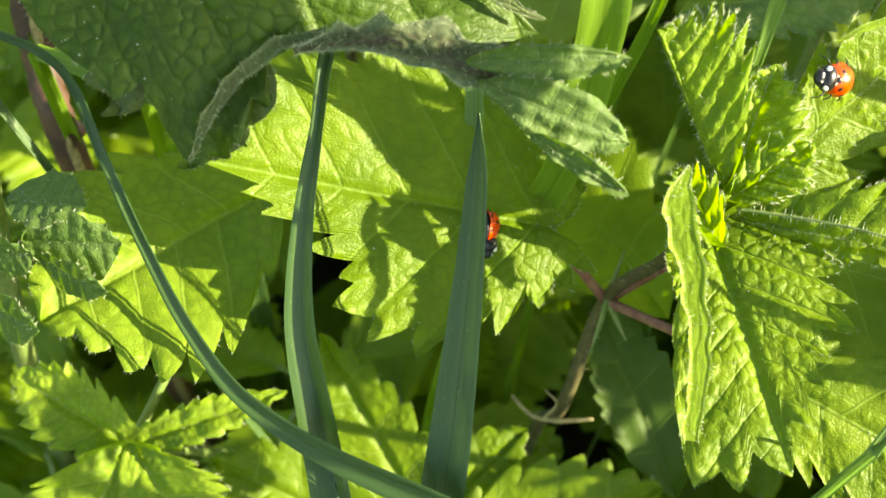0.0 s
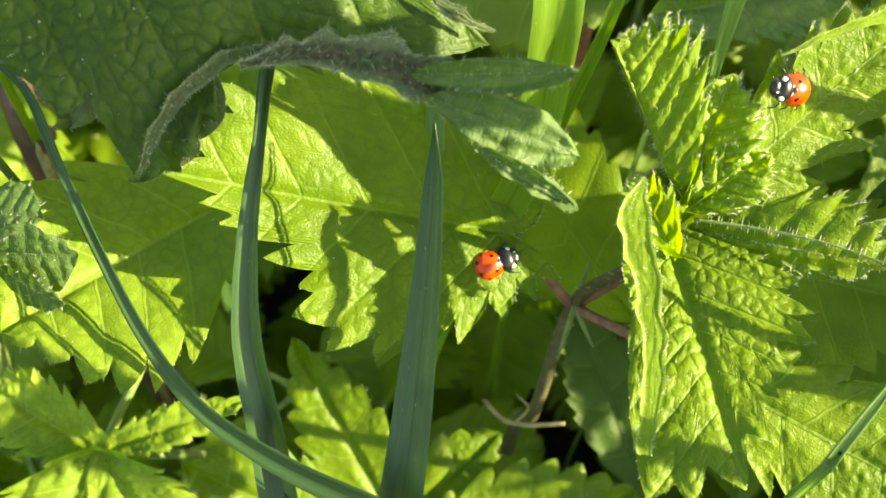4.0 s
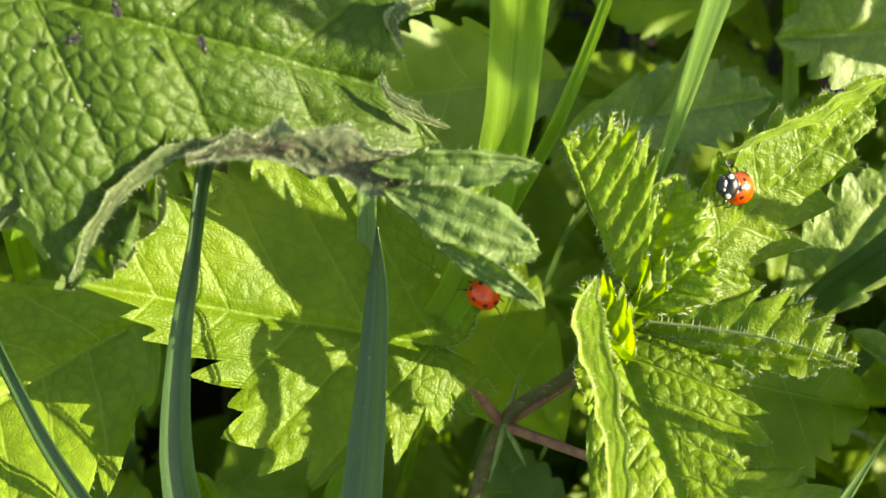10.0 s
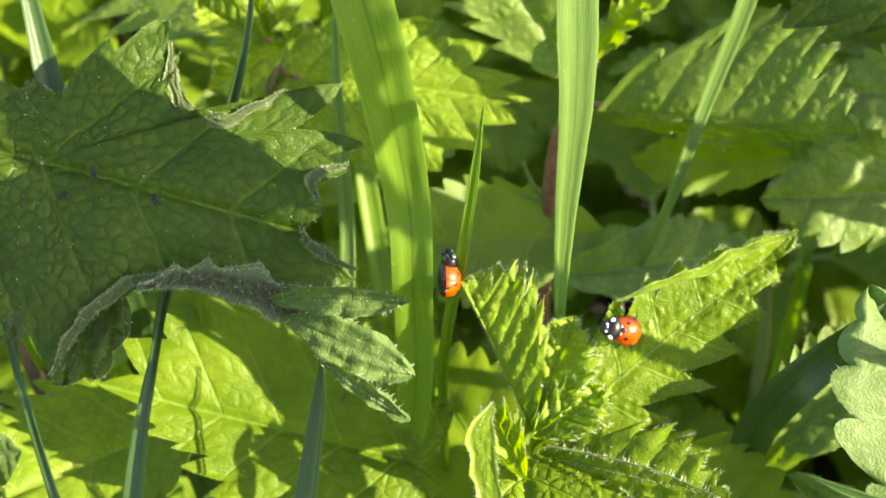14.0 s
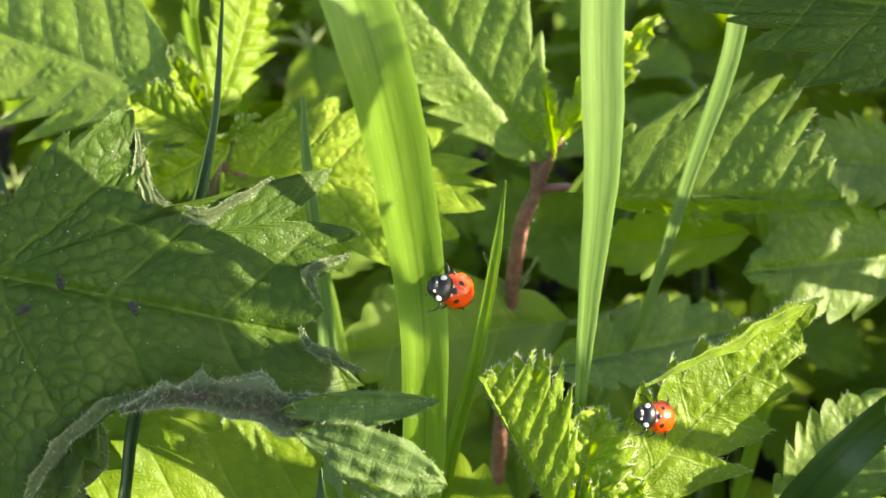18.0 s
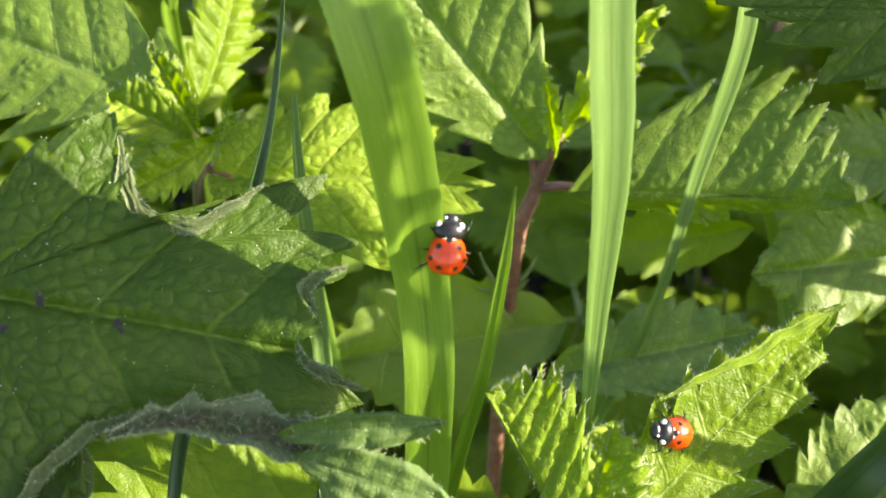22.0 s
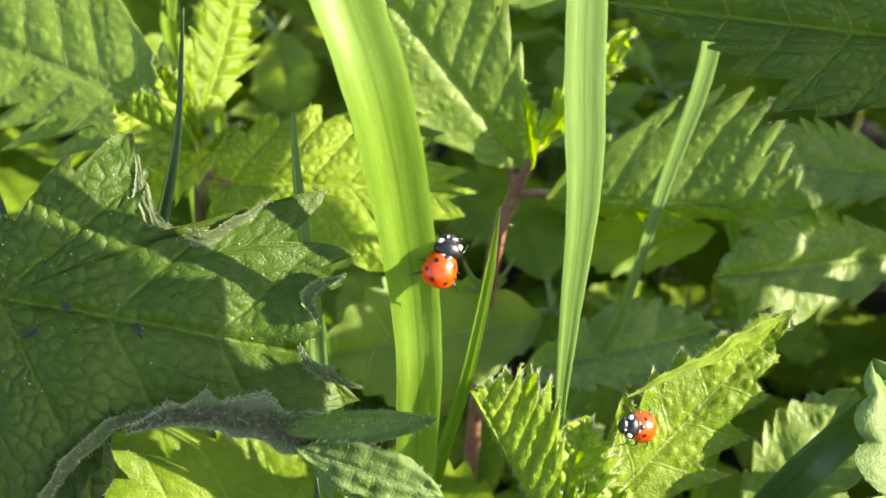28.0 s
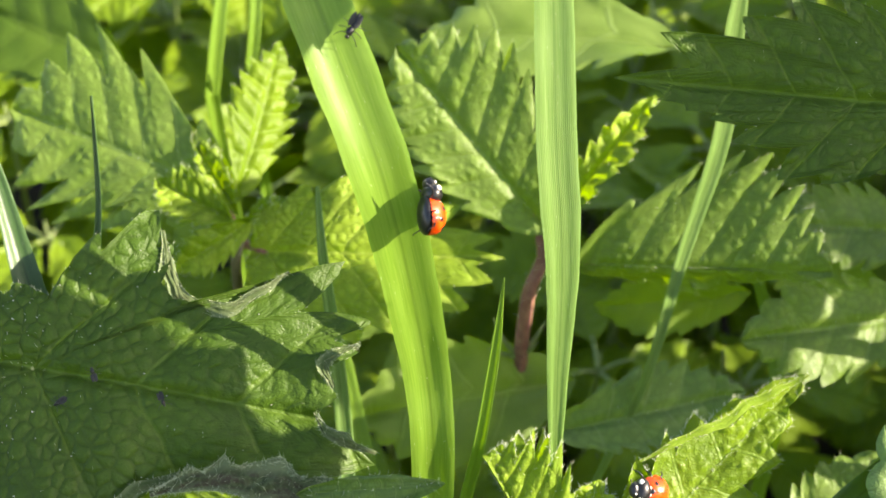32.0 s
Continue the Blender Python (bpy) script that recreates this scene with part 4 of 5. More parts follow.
add_stem(BEHIND, [(0.0140, 0.2100, 0.0000), (0.0140, 0.2090, 0.1200), (0.0164, 0.2085, 0.2389), (0.0209, 0.2116, 0.2642), (0.0257, 0.2131, 0.2776)], [0.002, 0.0019, 0.0016, 0.0011], RED_STEM, 240, "reddish hairy stem")
add_stem(BEHIND, [(0.0156, 0.2081, 0.2371), (0.0120, 0.2097, 0.2421), (0.0097, 0.2120, 0.2464)], [0.0006, 0.0005, 0.0001], STEM, 0, "small green stipule", name='stipule')
add_stem(BEHIND, [(0.0156, 0.2081, 0.2371), (0.0197, 0.2095, 0.2419), (0.0224, 0.2116, 0.2459)], [0.0006, 0.0005, 0.0001], STEM, 0, "small green stipule", name='stipule')
add_stem(BEHIND, [(0.0156, 0.2081, 0.2371), (0.0185, 0.2079, 0.2399), (0.0205, 0.2083, 0.2420)], [0.0006, 0.0005, 0.0001], STEM, 0, "small green stipule", name='stipule')
add_stem(BEHIND, [(0.0156, 0.2081, 0.2371), (0.0109, 0.2075, 0.2394), (0.0078, 0.2075, 0.2411)], [0.0006, 0.0005, 0.0001], STEM, 0, "small green stipule", name='stipule')
add_leaf(BEHIND, (0.0190, 0.2138, 0.2756), (-0.0119, 0.2298, 0.3088), (0.0254, 0.2205, 0.2993), SHEEN, ratio=0.7, teeth=9, tooth=0.34, veins=7, fa=-6, fb=18, bend=12, fine=3, hairs=60, petiole=((0.0209, 0.2116, 0.2642), 0.001, RED_STEM), puff=0.0006, swell=0.00034)
add_leaf(BEHIND, (0.0325, 0.2038, 0.2692), (0.0791, 0.1906, 0.2766), (0.0503, 0.2136, 0.2931), SHEEN, ratio=0.35, teeth=9, tooth=0.36, veins=7, puff=0.0006, bend=8, fa=2, fb=-60, belly=0.5, fine=3, hairs=160, petiole=((0.0209, 0.2116, 0.2642), 0.001, RED_STEM), swell=0.00034)
add_leaf(BEHIND, (0.0256, 0.2111, 0.2784), (0.0433, 0.2213, 0.3027), (0.0407, 0.2129, 0.2926), YOUNG, ratio=0.8, teeth=7, tooth=0.42, veins=7, bend=12, fa=10, fb=25, cell=800.0, swell=0.0003, fine=3, hairs=60, puff=0.001, point=0.6)
add_leaf(BEHIND, (0.0234, 0.2060, 0.2786), (0.0208, 0.2102, 0.2949), (0.0256, 0.2090, 0.2884), YOUNG, ratio=0.6, teeth=7, tooth=0.35, veins=5, bend=12, fa=40, fb=40, cell=800.0, swell=0.0003, fine=3, hairs=60)
add_leaf(BEHIND, (0.0503, 0.2600, 0.2912), (-0.0073, 0.2687, 0.2961), (0.0210, 0.2484, 0.2893), SHEEN, teeth=9, veins=4)
LEFT_SHOOT = thing("nettle", (-0.0470, 0.2250, 0.0000), "stinging nettle with a pale yellow-green young shoot", "nettle", "nettles")
add_stem(LEFT_SHOOT, [(-0.0470, 0.2250, 0.0000), (-0.0470, 0.2240, 0.1200), (-0.0474, 0.2048, 0.2546), (-0.0452, 0.2101, 0.2767)], [0.0016, 0.0014, 0.001], BROWN_STEM, 60, "reddish hairy stem")
add_leaf(LEFT_SHOOT, (-0.0466, 0.2108, 0.2808), (-0.0566, 0.2215, 0.2942), (-0.0483, 0.2183, 0.2899), YOUNG, ratio=0.8, teeth=8, tooth=0.4, veins=6, fa=20, fb=40, puff=0.0006, cell=800.0, swell=0.0003, fine=3, hairs=120)
add_leaf(LEFT_SHOOT, (-0.0481, 0.2081, 0.2807), (-0.0632, 0.2114, 0.2884), (-0.0554, 0.2138, 0.2910), YOUNG, ratio=0.9, teeth=8, tooth=0.35, veins=6, fa=5, fb=25, cell=800.0, swell=0.0003, fine=3, hairs=110)
add_leaf(LEFT_SHOOT, (-0.0455, 0.2180, 0.2832), (-0.0365, 0.2437, 0.3046), (-0.0496, 0.2283, 0.2959), MATURE, ratio=1.0, teeth=8, tooth=0.4, veins=8, fa=5, fb=-20, bend=10, cell=800.0, swell=0.0003, fine=3, hairs=100, puff=0.0007, point=0.6)
add_leaf(LEFT_SHOOT, (-0.0432, 0.2077, 0.2801), (-0.0367, 0.2097, 0.2853), (-0.0392, 0.2066, 0.2817), YOUNG, ratio=1.0, teeth=6, tooth=0.4, veins=5, fa=25, fb=25, cell=800.0, swell=0.0003, fine=3, hairs=60)
add_leaf(LEFT_SHOOT, (-0.0445, 0.2069, 0.2791), (-0.0579, 0.1960, 0.2758), (-0.0534, 0.2037, 0.2819), YOUNG, ratio=1.0, teeth=7, tooth=0.35, veins=4, fa=5, fb=5, bend=25, cell=800.0, swell=0.0003, fine=3, hairs=60)
# the brighter YOUNG green here stands in for sunlight on the leaf
add_lobed_leaf(LEFT_SHOOT, (-0.0403, 0.2066, 0.2722), (0.0137, 0.2043, 0.2722), (-0.0189, 0.1921, 0.2633), [(-180.0, 0.0030), (-120.0, 0.0050), (-90.0, 0.0120), (-75.0, 0.0110), (-62.0, 0.0180), (-54.0, 0.0165), (-44.0, 0.0255), (-37.0, 0.0230), (-28.0, 0.0350), (-22.0, 0.0310), (-15.0, 0.0445), (-9.5, 0.0380), (-4.5, 0.0505), (-2.0, 0.0445), (0.0, 0.0525), (3.0, 0.0455), (7.0, 0.0505), (10.5, 0.0410), (15.0, 0.0470), (20.0, 0.0360), (28.0, 0.0395), (35.0, 0.0275), (44.0, 0.0295), (53.0, 0.0200), (64.0, 0.0210), (78.0, 0.0130), (95.0, 0.0130), (125.0, 0.0060), (180.0, 0.0030)], YOUNG, 160, "pale green leaf with long finger-like teeth", ((-0.0457, 0.2092, 0.2725), 0.0, RED_STEM), veins=6.5, cell=760.0, swell=0.0004, seed=4.4, puff=0.0008, crumple=0.0012, specks=8, droop=0.002)
add_leaf(LEFT_SHOOT, (-0.0507, 0.2152, 0.2831), (-0.0992, 0.2300, 0.2967), (-0.0666, 0.2395, 0.3070), SHEEN, ratio=0.85, teeth=6, tooth=0.55, point=0.62, veins=6, puff=0.0006, bend=10, fa=4, fb=-8, fine=3, hairs=60, petiole=((-0.0457, 0.2092, 0.2725), 0.0, RED_STEM), swell=0.00034)
LOW_RIGHT = thing("nettle", (0.0800, 0.2400, 0.0000), "stinging nettle low behind, half in shade", "nettle", "nettles")
add_stem(LOW_RIGHT, [(0.0800, 0.2400, 0.0000), (0.0790, 0.2380, 0.1500), (0.0666, 0.2167, 0.2301)], [0.0022, 0.002, 0.0004], STEM, 0, "green hairy stem")
add_leaf(LOW_RIGHT, (0.0258, 0.1782, 0.2447), (0.0639, 0.1812, 0.2531), (0.0430, 0.1876, 0.2555), PALE, teeth=8, tooth=0.3, veins=5, ratio=0.9, fine=3, hairs=40)
add_leaf(LOW_RIGHT, (0.1039, 0.2017, 0.2546), (0.0640, 0.1880, 0.2614), (0.0794, 0.1841, 0.2498), SHEEN, teeth=8, tooth=0.3, veins=4, fine=3, hairs=40)
add_leaf(LOW_RIGHT, (0.1134, 0.2271, 0.2567), (0.0773, 0.2223, 0.2679), (0.0914, 0.2141, 0.2575), SHEEN, teeth=8, tooth=0.3, veins=4, fine=3, hairs=40)
add_leaf(LOW_RIGHT, (0.0673, 0.1470, 0.2265), (0.0884, 0.1669, 0.2506), (0.0879, 0.1513, 0.2389), SHEEN, teeth=8, tooth=0.25, veins=4, fine=3, hairs=40)
add_leaf(LOW_RIGHT, (0.0709, 0.1304, 0.2411), (0.1012, 0.1157, 0.2330), (0.0827, 0.1176, 0.2361), SHEEN, teeth=8, tooth=0.25, veins=4, fine=3, hairs=40)
add_leaf(LOW_RIGHT, (0.0245, 0.2082, 0.2277), (-0.0201, 0.1862, 0.2403), (-0.0003, 0.1836, 0.2238), SHEEN, teeth=8, tooth=0.25, veins=4)
add_leaf(LOW_RIGHT, (0.0718, 0.2331, 0.2341), (0.0361, 0.2218, 0.2374), (0.0530, 0.2290, 0.2456), SHEEN, teeth=8, tooth=0.25, veins=4)
add_leaf(LOW_RIGHT, (0.1071, 0.2392, 0.2306), (0.0774, 0.2433, 0.2433), (0.0914, 0.2469, 0.2475), SHEEN, teeth=8, tooth=0.25, veins=4)
add_leaf(LOW_RIGHT, (-0.0312, 0.2290, 0.2262), (-0.0033, 0.2398, 0.2390), (-0.0187, 0.2398, 0.2390), SHEEN, teeth=8, tooth=0.25, veins=4)
add_leaf(LOW_RIGHT, (-0.0958, 0.2995, 0.2661), (-0.1320, 0.3049, 0.2819), (-0.1129, 0.3121, 0.2899), SHADE_DARK, teeth=8, tooth=0.25, veins=4)
LOW_LEFT = thing("nettle", (-0.0750, 0.1350, 0.0000), "stinging nettle low down with broad sunlit leaves", "nettle", "nettles")
add_stem(LOW_LEFT, [(-0.0750, 0.1350, 0.0000), (-0.0730, 0.1340, 0.1000), (-0.0854, 0.1060, 0.1851)], [0.0022, 0.002, 0.0004], STEM, 20, "green hairy stem")
# sun shining through is put into the colour by using YOUNG
add_leaf(LOW_LEFT, (-0.0604, 0.1425, 0.2240), (-0.0912, 0.1088, 0.2380), (-0.0637, 0.1010, 0.2290), YOUNG, teeth=7, tooth=0.3, point=0.44, veins=5, ratio=0.9, bend=8, belly=0.5, heart=0.12, cell=560.0, fine=3, hairs=90, petiole=((-0.0852, 0.1060, 0.1851), 0.0, STEM))
add_leaf(LOW_LEFT, (-0.0826, 0.1023, 0.1946), (-0.1076, 0.1132, 0.2029), (-0.0981, 0.1002, 0.1953), YOUNG, teeth=8, tooth=0.3, veins=4, cell=800.0, swell=0.0003, fine=3, hairs=60)
add_leaf(LOW_LEFT, (-0.0826, 0.1023, 0.1946), (-0.0534, 0.1101, 0.2070), (-0.0658, 0.1022, 0.1996), YOUNG, teeth=9, tooth=0.3, veins=5, cell=800.0, swell=0.0003, fine=3, hairs=60)
add_leaf(LOW_LEFT, (-0.0837, 0.1006, 0.1959), (-0.0921, 0.0797, 0.1901), (-0.1035, 0.0923, 0.1974), YOUNG, teeth=8, tooth=0.3, veins=4, cell=800.0, swell=0.0003, fine=3, hairs=60)
add_leaf(LOW_LEFT, (-0.0815, 0.1007, 0.1960), (-0.0687, 0.0840, 0.1932), (-0.0604, 0.0916, 0.1980), YOUNG, teeth=8, tooth=0.3, veins=4, cell=800.0, swell=0.0003, fine=3, hairs=60)
add_leaf(LOW_LEFT, (-0.0973, 0.1232, 0.2499), (-0.0830, 0.1205, 0.2544), (-0.0885, 0.1165, 0.2520), SAGE, name="leaf_lobe", teeth=3, tooth=0.1, veins=6, heart=0.0, sweep=0.3, puff=0.0003, swell=0.00024, cell=900.0, fine=3, ratio=1.3, bend=12, belly=0.75, fa=6, fb=-8, hairs=30, wave=0.0004, ripple=0.0002)
add_leaf(LOW_LEFT, (-0.0941, 0.1175, 0.2466), (-0.0771, 0.1144, 0.2508), (-0.0862, 0.1196, 0.2538), SAGE, name="leaf_lobe", teeth=3, tooth=0.1, veins=6, heart=0.0, sweep=0.3, puff=0.0003, swell=0.00024, cell=900.0, fine=3, ratio=1.3, bend=12, belly=0.75, fa=6, fb=-8, hairs=30, wave=0.0004, ripple=0.0002)
add_leaf(LOW_LEFT, (-0.0911, 0.1152, 0.2453), (-0.0792, 0.1075, 0.2467), (-0.0834, 0.1121, 0.2494), SAGE, name="leaf_lobe", teeth=3, tooth=0.1, veins=6, heart=0.0, sweep=0.3, puff=0.0003, swell=0.00024, cell=900.0, fine=3, ratio=1.3, bend=12, belly=0.75, fa=6, fb=-8, hairs=30, wave=0.0004, ripple=0.0002)
add_leaf(LOW_LEFT, (-0.1016, 0.1156, 0.2454), (-0.0912, 0.1126, 0.2496), (-0.0952, 0.1155, 0.2515), SAGE, name="leaf_lobe", teeth=3, tooth=0.1, veins=6, heart=0.0, sweep=0.3, puff=0.0003, swell=0.00024, cell=900.0, fine=3, ratio=1.3, bend=12, belly=0.75, fa=6, fb=-8, hairs=30, wave=0.0004, ripple=0.0002)
add_leaf(LOW_LEFT, (-0.1003, 0.1091, 0.2416), (-0.0900, 0.1019, 0.2432), (-0.0938, 0.1075, 0.2462), SAGE, name="leaf_lobe", teeth=3, tooth=0.1, veins=6, heart=0.0, sweep=0.3, puff=0.0003, swell=0.00024, cell=900.0, fine=3, ratio=1.3, bend=12, belly=0.75, fa=6, fb=-8, hairs=30, wave=0.0004, ripple=0.0002)
LOW_CENTRE = thing("nettle", (-0.0050, 0.1000, 0.0000), "stinging nettle deep in the shade below", "nettle", "nettles")
add_stem(LOW_CENTRE, [(-0.0050, 0.1000, 0.0000), (-0.0060, 0.1000, 0.0800), (-0.0302, 0.0984, 0.1350)], [0.002, 0.0018, 0.0004], STEM, 0, "green hairy stem")
add_leaf(LOW_CENTRE, (-0.0303, 0.0983, 0.1526), (-0.0025, 0.1190, 0.1715), (-0.0055, 0.1039, 0.1623), MATURE, teeth=8, tooth=0.3, veins=4, fine=3, hairs=40)
add_leaf(LOW_CENTRE, (-0.0225, 0.0963, 0.1515), (0.0284, 0.1052, 0.1698), (0.0037, 0.1141, 0.1711), MATURE, teeth=8, tooth=0.3, veins=4, fine=3, hairs=40)
add_leaf(LOW_CENTRE, (-0.0228, 0.0997, 0.1571), (-0.0491, 0.1313, 0.1872), (-0.0291, 0.1227, 0.1790), MATURE, teeth=8, tooth=0.3, veins=4, fine=3, hairs=40)
add_leaf(LOW_CENTRE, (-0.0328, 0.0973, 0.1554), (-0.0687, 0.1053, 0.1792), (-0.0531, 0.1145, 0.1770), MATURE, teeth=8, tooth=0.3, veins=4, fine=3, hairs=40)
# takes the darkened leaf colour in place of deep shade
add_leaf(LOW_CENTRE, (0.0306, 0.1124, 0.1627), (0.0130, 0.1428, 0.1871), (0.0306, 0.1322, 0.1790), SHADE_DARK, teeth=9, tooth=0.2, veins=4, ratio=0.9)
add_blade([(-0.0260, 0.1320, 0.0600), (-0.0220, 0.1340, 0.1500), (-0.0134, 0.1380, 0.2066), (-0.0039, 0.1350, 0.2486), (-0.0020, 0.1364, 0.2823), (-0.0025, 0.1409, 0.2985), (-0.0050, 0.1440, 0.3194), (-0.0083, 0.1466, 0.3368), (-0.0130, 0.1522, 0.3500), (-0.0184, 0.1601, 0.3631)], [0.003, 0.0045, 0.006, 0.0066, 0.0072, 0.0078, 0.0088, 0.0094, 0.0096, 0.0092], BLADE, "broad bright green grass blade leaning up through the leaves", keel=12.0, roll=(10, -6))
LEANING = add_blade([(0.0246, 0.1353, 0.2467), (0.0235, 0.1370, 0.2752), (0.0237, 0.1403, 0.2979), (0.0245, 0.1457, 0.3183), (0.0237, 0.1526, 0.3374), (0.0235, 0.1595, 0.3549), (0.0232, 0.1631, 0.3671)], [0.0008, 0.0014, 0.003, 0.0046, 0.0064, 0.0064, 0.006, 0.004], BLADE_PALE, "pale ribbed grass blade with silvery ribs", keel=10.0, roll=(-20, -20))
add_blade([(0.0263, 0.1726, 0.2181), (0.0327, 0.1764, 0.2335), (0.0416, 0.1826, 0.2565), (0.0487, 0.1938, 0.2806), (0.0551, 0.2023, 0.3033), (0.0566, 0.2100, 0.3203), (0.0578, 0.2140, 0.3300)], [0.0014, 0.0018, 0.002, 0.0023, 0.003, 0.0039, 0.0042, 0.0042, 0.003], BLADE_PALE, "narrow pale grass blade crossing behind", keel=14.0, roll=(-25, -25))
add_blade([(-0.0010, 0.1468, 0.2138), (0.0006, 0.1423, 0.2442), (0.0027, 0.1394, 0.2657), (0.0059, 0.1394, 0.2843), (0.0086, 0.1421, 0.3031), (0.0101, 0.1453, 0.3163)], [0.0018, 0.002, 0.0022, 0.0022, 0.002, 0.0016, 0.0002], BLADE, "small pointed grass blade", keel=35.0)
SWAYING = add_blade([(-0.0409, 0.0780, 0.2242), (-0.0451, 0.0928, 0.2329), (-0.0486, 0.1045, 0.2443), (-0.0489, 0.1164, 0.2560), (-0.0472, 0.1285, 0.2678), (-0.0459, 0.1376, 0.2755), (-0.0420, 0.1542, 0.2833), (-0.0370, 0.1644, 0.2971), (-0.0334, 0.1717, 0.3103), (-0.0316, 0.1766, 0.3224), (-0.0306, 0.1794, 0.3304)], [0.0078, 0.007, 0.0054, 0.0038, 0.0022, 0.0026, 0.003, 0.0026, 0.0014, 0.0009, 0.0003], BLADE_SHADED, "grass blade in shaded blue-green, swaying, folded along its keel", keel=30.0, roll=(35, 20))
add_blade([(-0.0231, 0.0740, 0.2270), (-0.0211, 0.0909, 0.2370), (-0.0197, 0.1085, 0.2497), (-0.0190, 0.1242, 0.2613), (-0.0193, 0.1325, 0.2674)], [0.0088, 0.008, 0.006, 0.0038, 0.0003], BLADE_SHADED, "straight grass blade in shaded blue-green with pale ribs", keel=10.0, roll=(38, 38))
add_blade([(-0.0186, 0.1370, 0.2407), (-0.0196, 0.1521, 0.2586), (-0.0200, 0.1595, 0.2673), (-0.0215, 0.1695, 0.2810), (-0.0234, 0.1790, 0.2942), (-0.0240, 0.1857, 0.3051)], [0.003, 0.0034, 0.0034, 0.0028, 0.002, 0.0008], BLADE_PALE, "narrow pale grass blade standing behind the dark leaf", keel=12.0, roll=(10, 10))
add_blade([(-0.1114, 0.1495, 0.2633), (-0.0999, 0.1480, 0.2627), (-0.0884, 0.1417, 0.2615), (-0.0806, 0.1286, 0.2549), (-0.0735, 0.1167, 0.2479), (-0.0652, 0.1045, 0.2419), (-0.0557, 0.0947, 0.2374), (-0.0413, 0.0864, 0.2350), (-0.0236, 0.0790, 0.2345), (-0.0116, 0.0737, 0.2328)], [0.0019, 0.0018, 0.0018, 0.002, 0.0022, 0.0026, 0.0033, 0.0043, 0.0052, 0.0058], BLADE_SHADED, "long dark grass blade arching down over the leaves", keel=16.0, roll=(-30, -30), root=(0.03, 0.06, 0.0))
add_blade([(0.0953, 0.1484, 0.2867), (0.0780, 0.1386, 0.2800), (0.0635, 0.1313, 0.2685), (0.0602, 0.1367, 0.2407), (0.0639, 0.1384, 0.2027)], [0.004, 0.006, 0.0075, 0.0068, 0.004], BLADE_SHADED, "broad dark grass blade arching in the shade", keel=20.0, roll=(25, 25))
add_blade([(0.0405, 0.0822, 0.2549), (0.0463, 0.0891, 0.2608), (0.0544, 0.0984, 0.2662)], [0.002, 0.0018, 0.0002], BLADE_PALE, "short pale grass tip", keel=15.0)
add_blade([(0.0855, 0.0945, 0.2818), (0.0757, 0.0990, 0.2824), (0.0631, 0.1042, 0.2825)], [0.004, 0.003, 0.0002], BLADE_PALE, "pale grass tip lying over the leaves", keel=15.0)
add_blade([(0.0760, 0.1956, 0.2331), (0.0729, 0.2070, 0.2497), (0.0684, 0.2142, 0.2630)], [0.0035, 0.003, 0.0022], BLADE, "grass blade deep among the leaves", keel=15.0)
add_blade([(-0.0695, 0.1543, 0.2933), (-0.0733, 0.1619, 0.3026), (-0.0781, 0.1726, 0.3159), (-0.0818, 0.1808, 0.3260)], [0.006, 0.005, 0.003, 0.0008], BLADE_SHADED, "slender grass tip in shaded blue-green", keel=20.0)
add_blade([(-0.0605, 0.2639, 0.2766), (-0.0578, 0.2696, 0.2913), (-0.0545, 0.2758, 0.3066)], [0.0036, 0.0036, 0.003], BLADE, "grass blade far behind", keel=15.0)
add_blade([(-0.0530, 0.2744, 0.2733), (-0.0504, 0.2785, 0.2861), (-0.0485, 0.2850, 0.3019)], [0.003, 0.003, 0.003], BLADE, "grass blade far behind", keel=15.0)
add_blade([(-0.0186, 0.1791, 0.2235), (-0.0244, 0.1957, 0.2444), (-0.0284, 0.2078, 0.2612)], [0.005, 0.005, 0.004], BLADE, "grass blade deep among the leaves", keel=15.0)
add_blade([(-0.0830, 0.1620, 0.2482), (-0.0797, 0.1577, 0.2422), (-0.0731, 0.1512, 0.2337)], [0.005, 0.0055, 0.004], BLADE, "grass blade behind the dark leaf", keel=15.0)
add_blade([(-0.1022, 0.1621, 0.2419), (-0.0870, 0.1579, 0.2398), (-0.0776, 0.1557, 0.2363)], [0.003, 0.004, 0.003], BLADE, "grass blade behind the dark leaf", keel=15.0)
DEADSTEM = thing("dead_stem", (-0.0865, 0.1518, 0.0141), "old brown plant stem with a split yellowish side", "plant stem")
part("stalk", tube([(-0.0865, 0.1518, 0.0141), (-0.1018, 0.1621, 0.1893), (-0.1090, 0.1773, 0.2217), (-0.1110, 0.1923, 0.2482)], [0.0034, 0.0035, 0.0036, 0.0034], 12, 40, 0.2), DEAD, DEADSTEM)
part("split_side", tube([(-0.0852, 0.1497, 0.0147), (-0.1005, 0.1600, 0.1899), (-0.1077, 0.1752, 0.2223), (-0.1097, 0.1902, 0.2488)], [0.001, 0.0014, 0.0012, 0.0013], 8, 40, 0.5), STRAW, DEADSTEM, "yellowish split along the side")
part("node", tube([(-0.1052, 0.1692, 0.2046), (-0.1054, 0.1697, 0.2055), (-0.1056, 0.1701, 0.2065)], [0.0036, 0.0042, 0.0036], 12, 8, 0.2), DEAD, DEADSTEM, "swollen brown node")
TWIG = thing("twig", (-0.0061, 0.1245, 0.1771), "short withered straw-coloured twig", "twig")
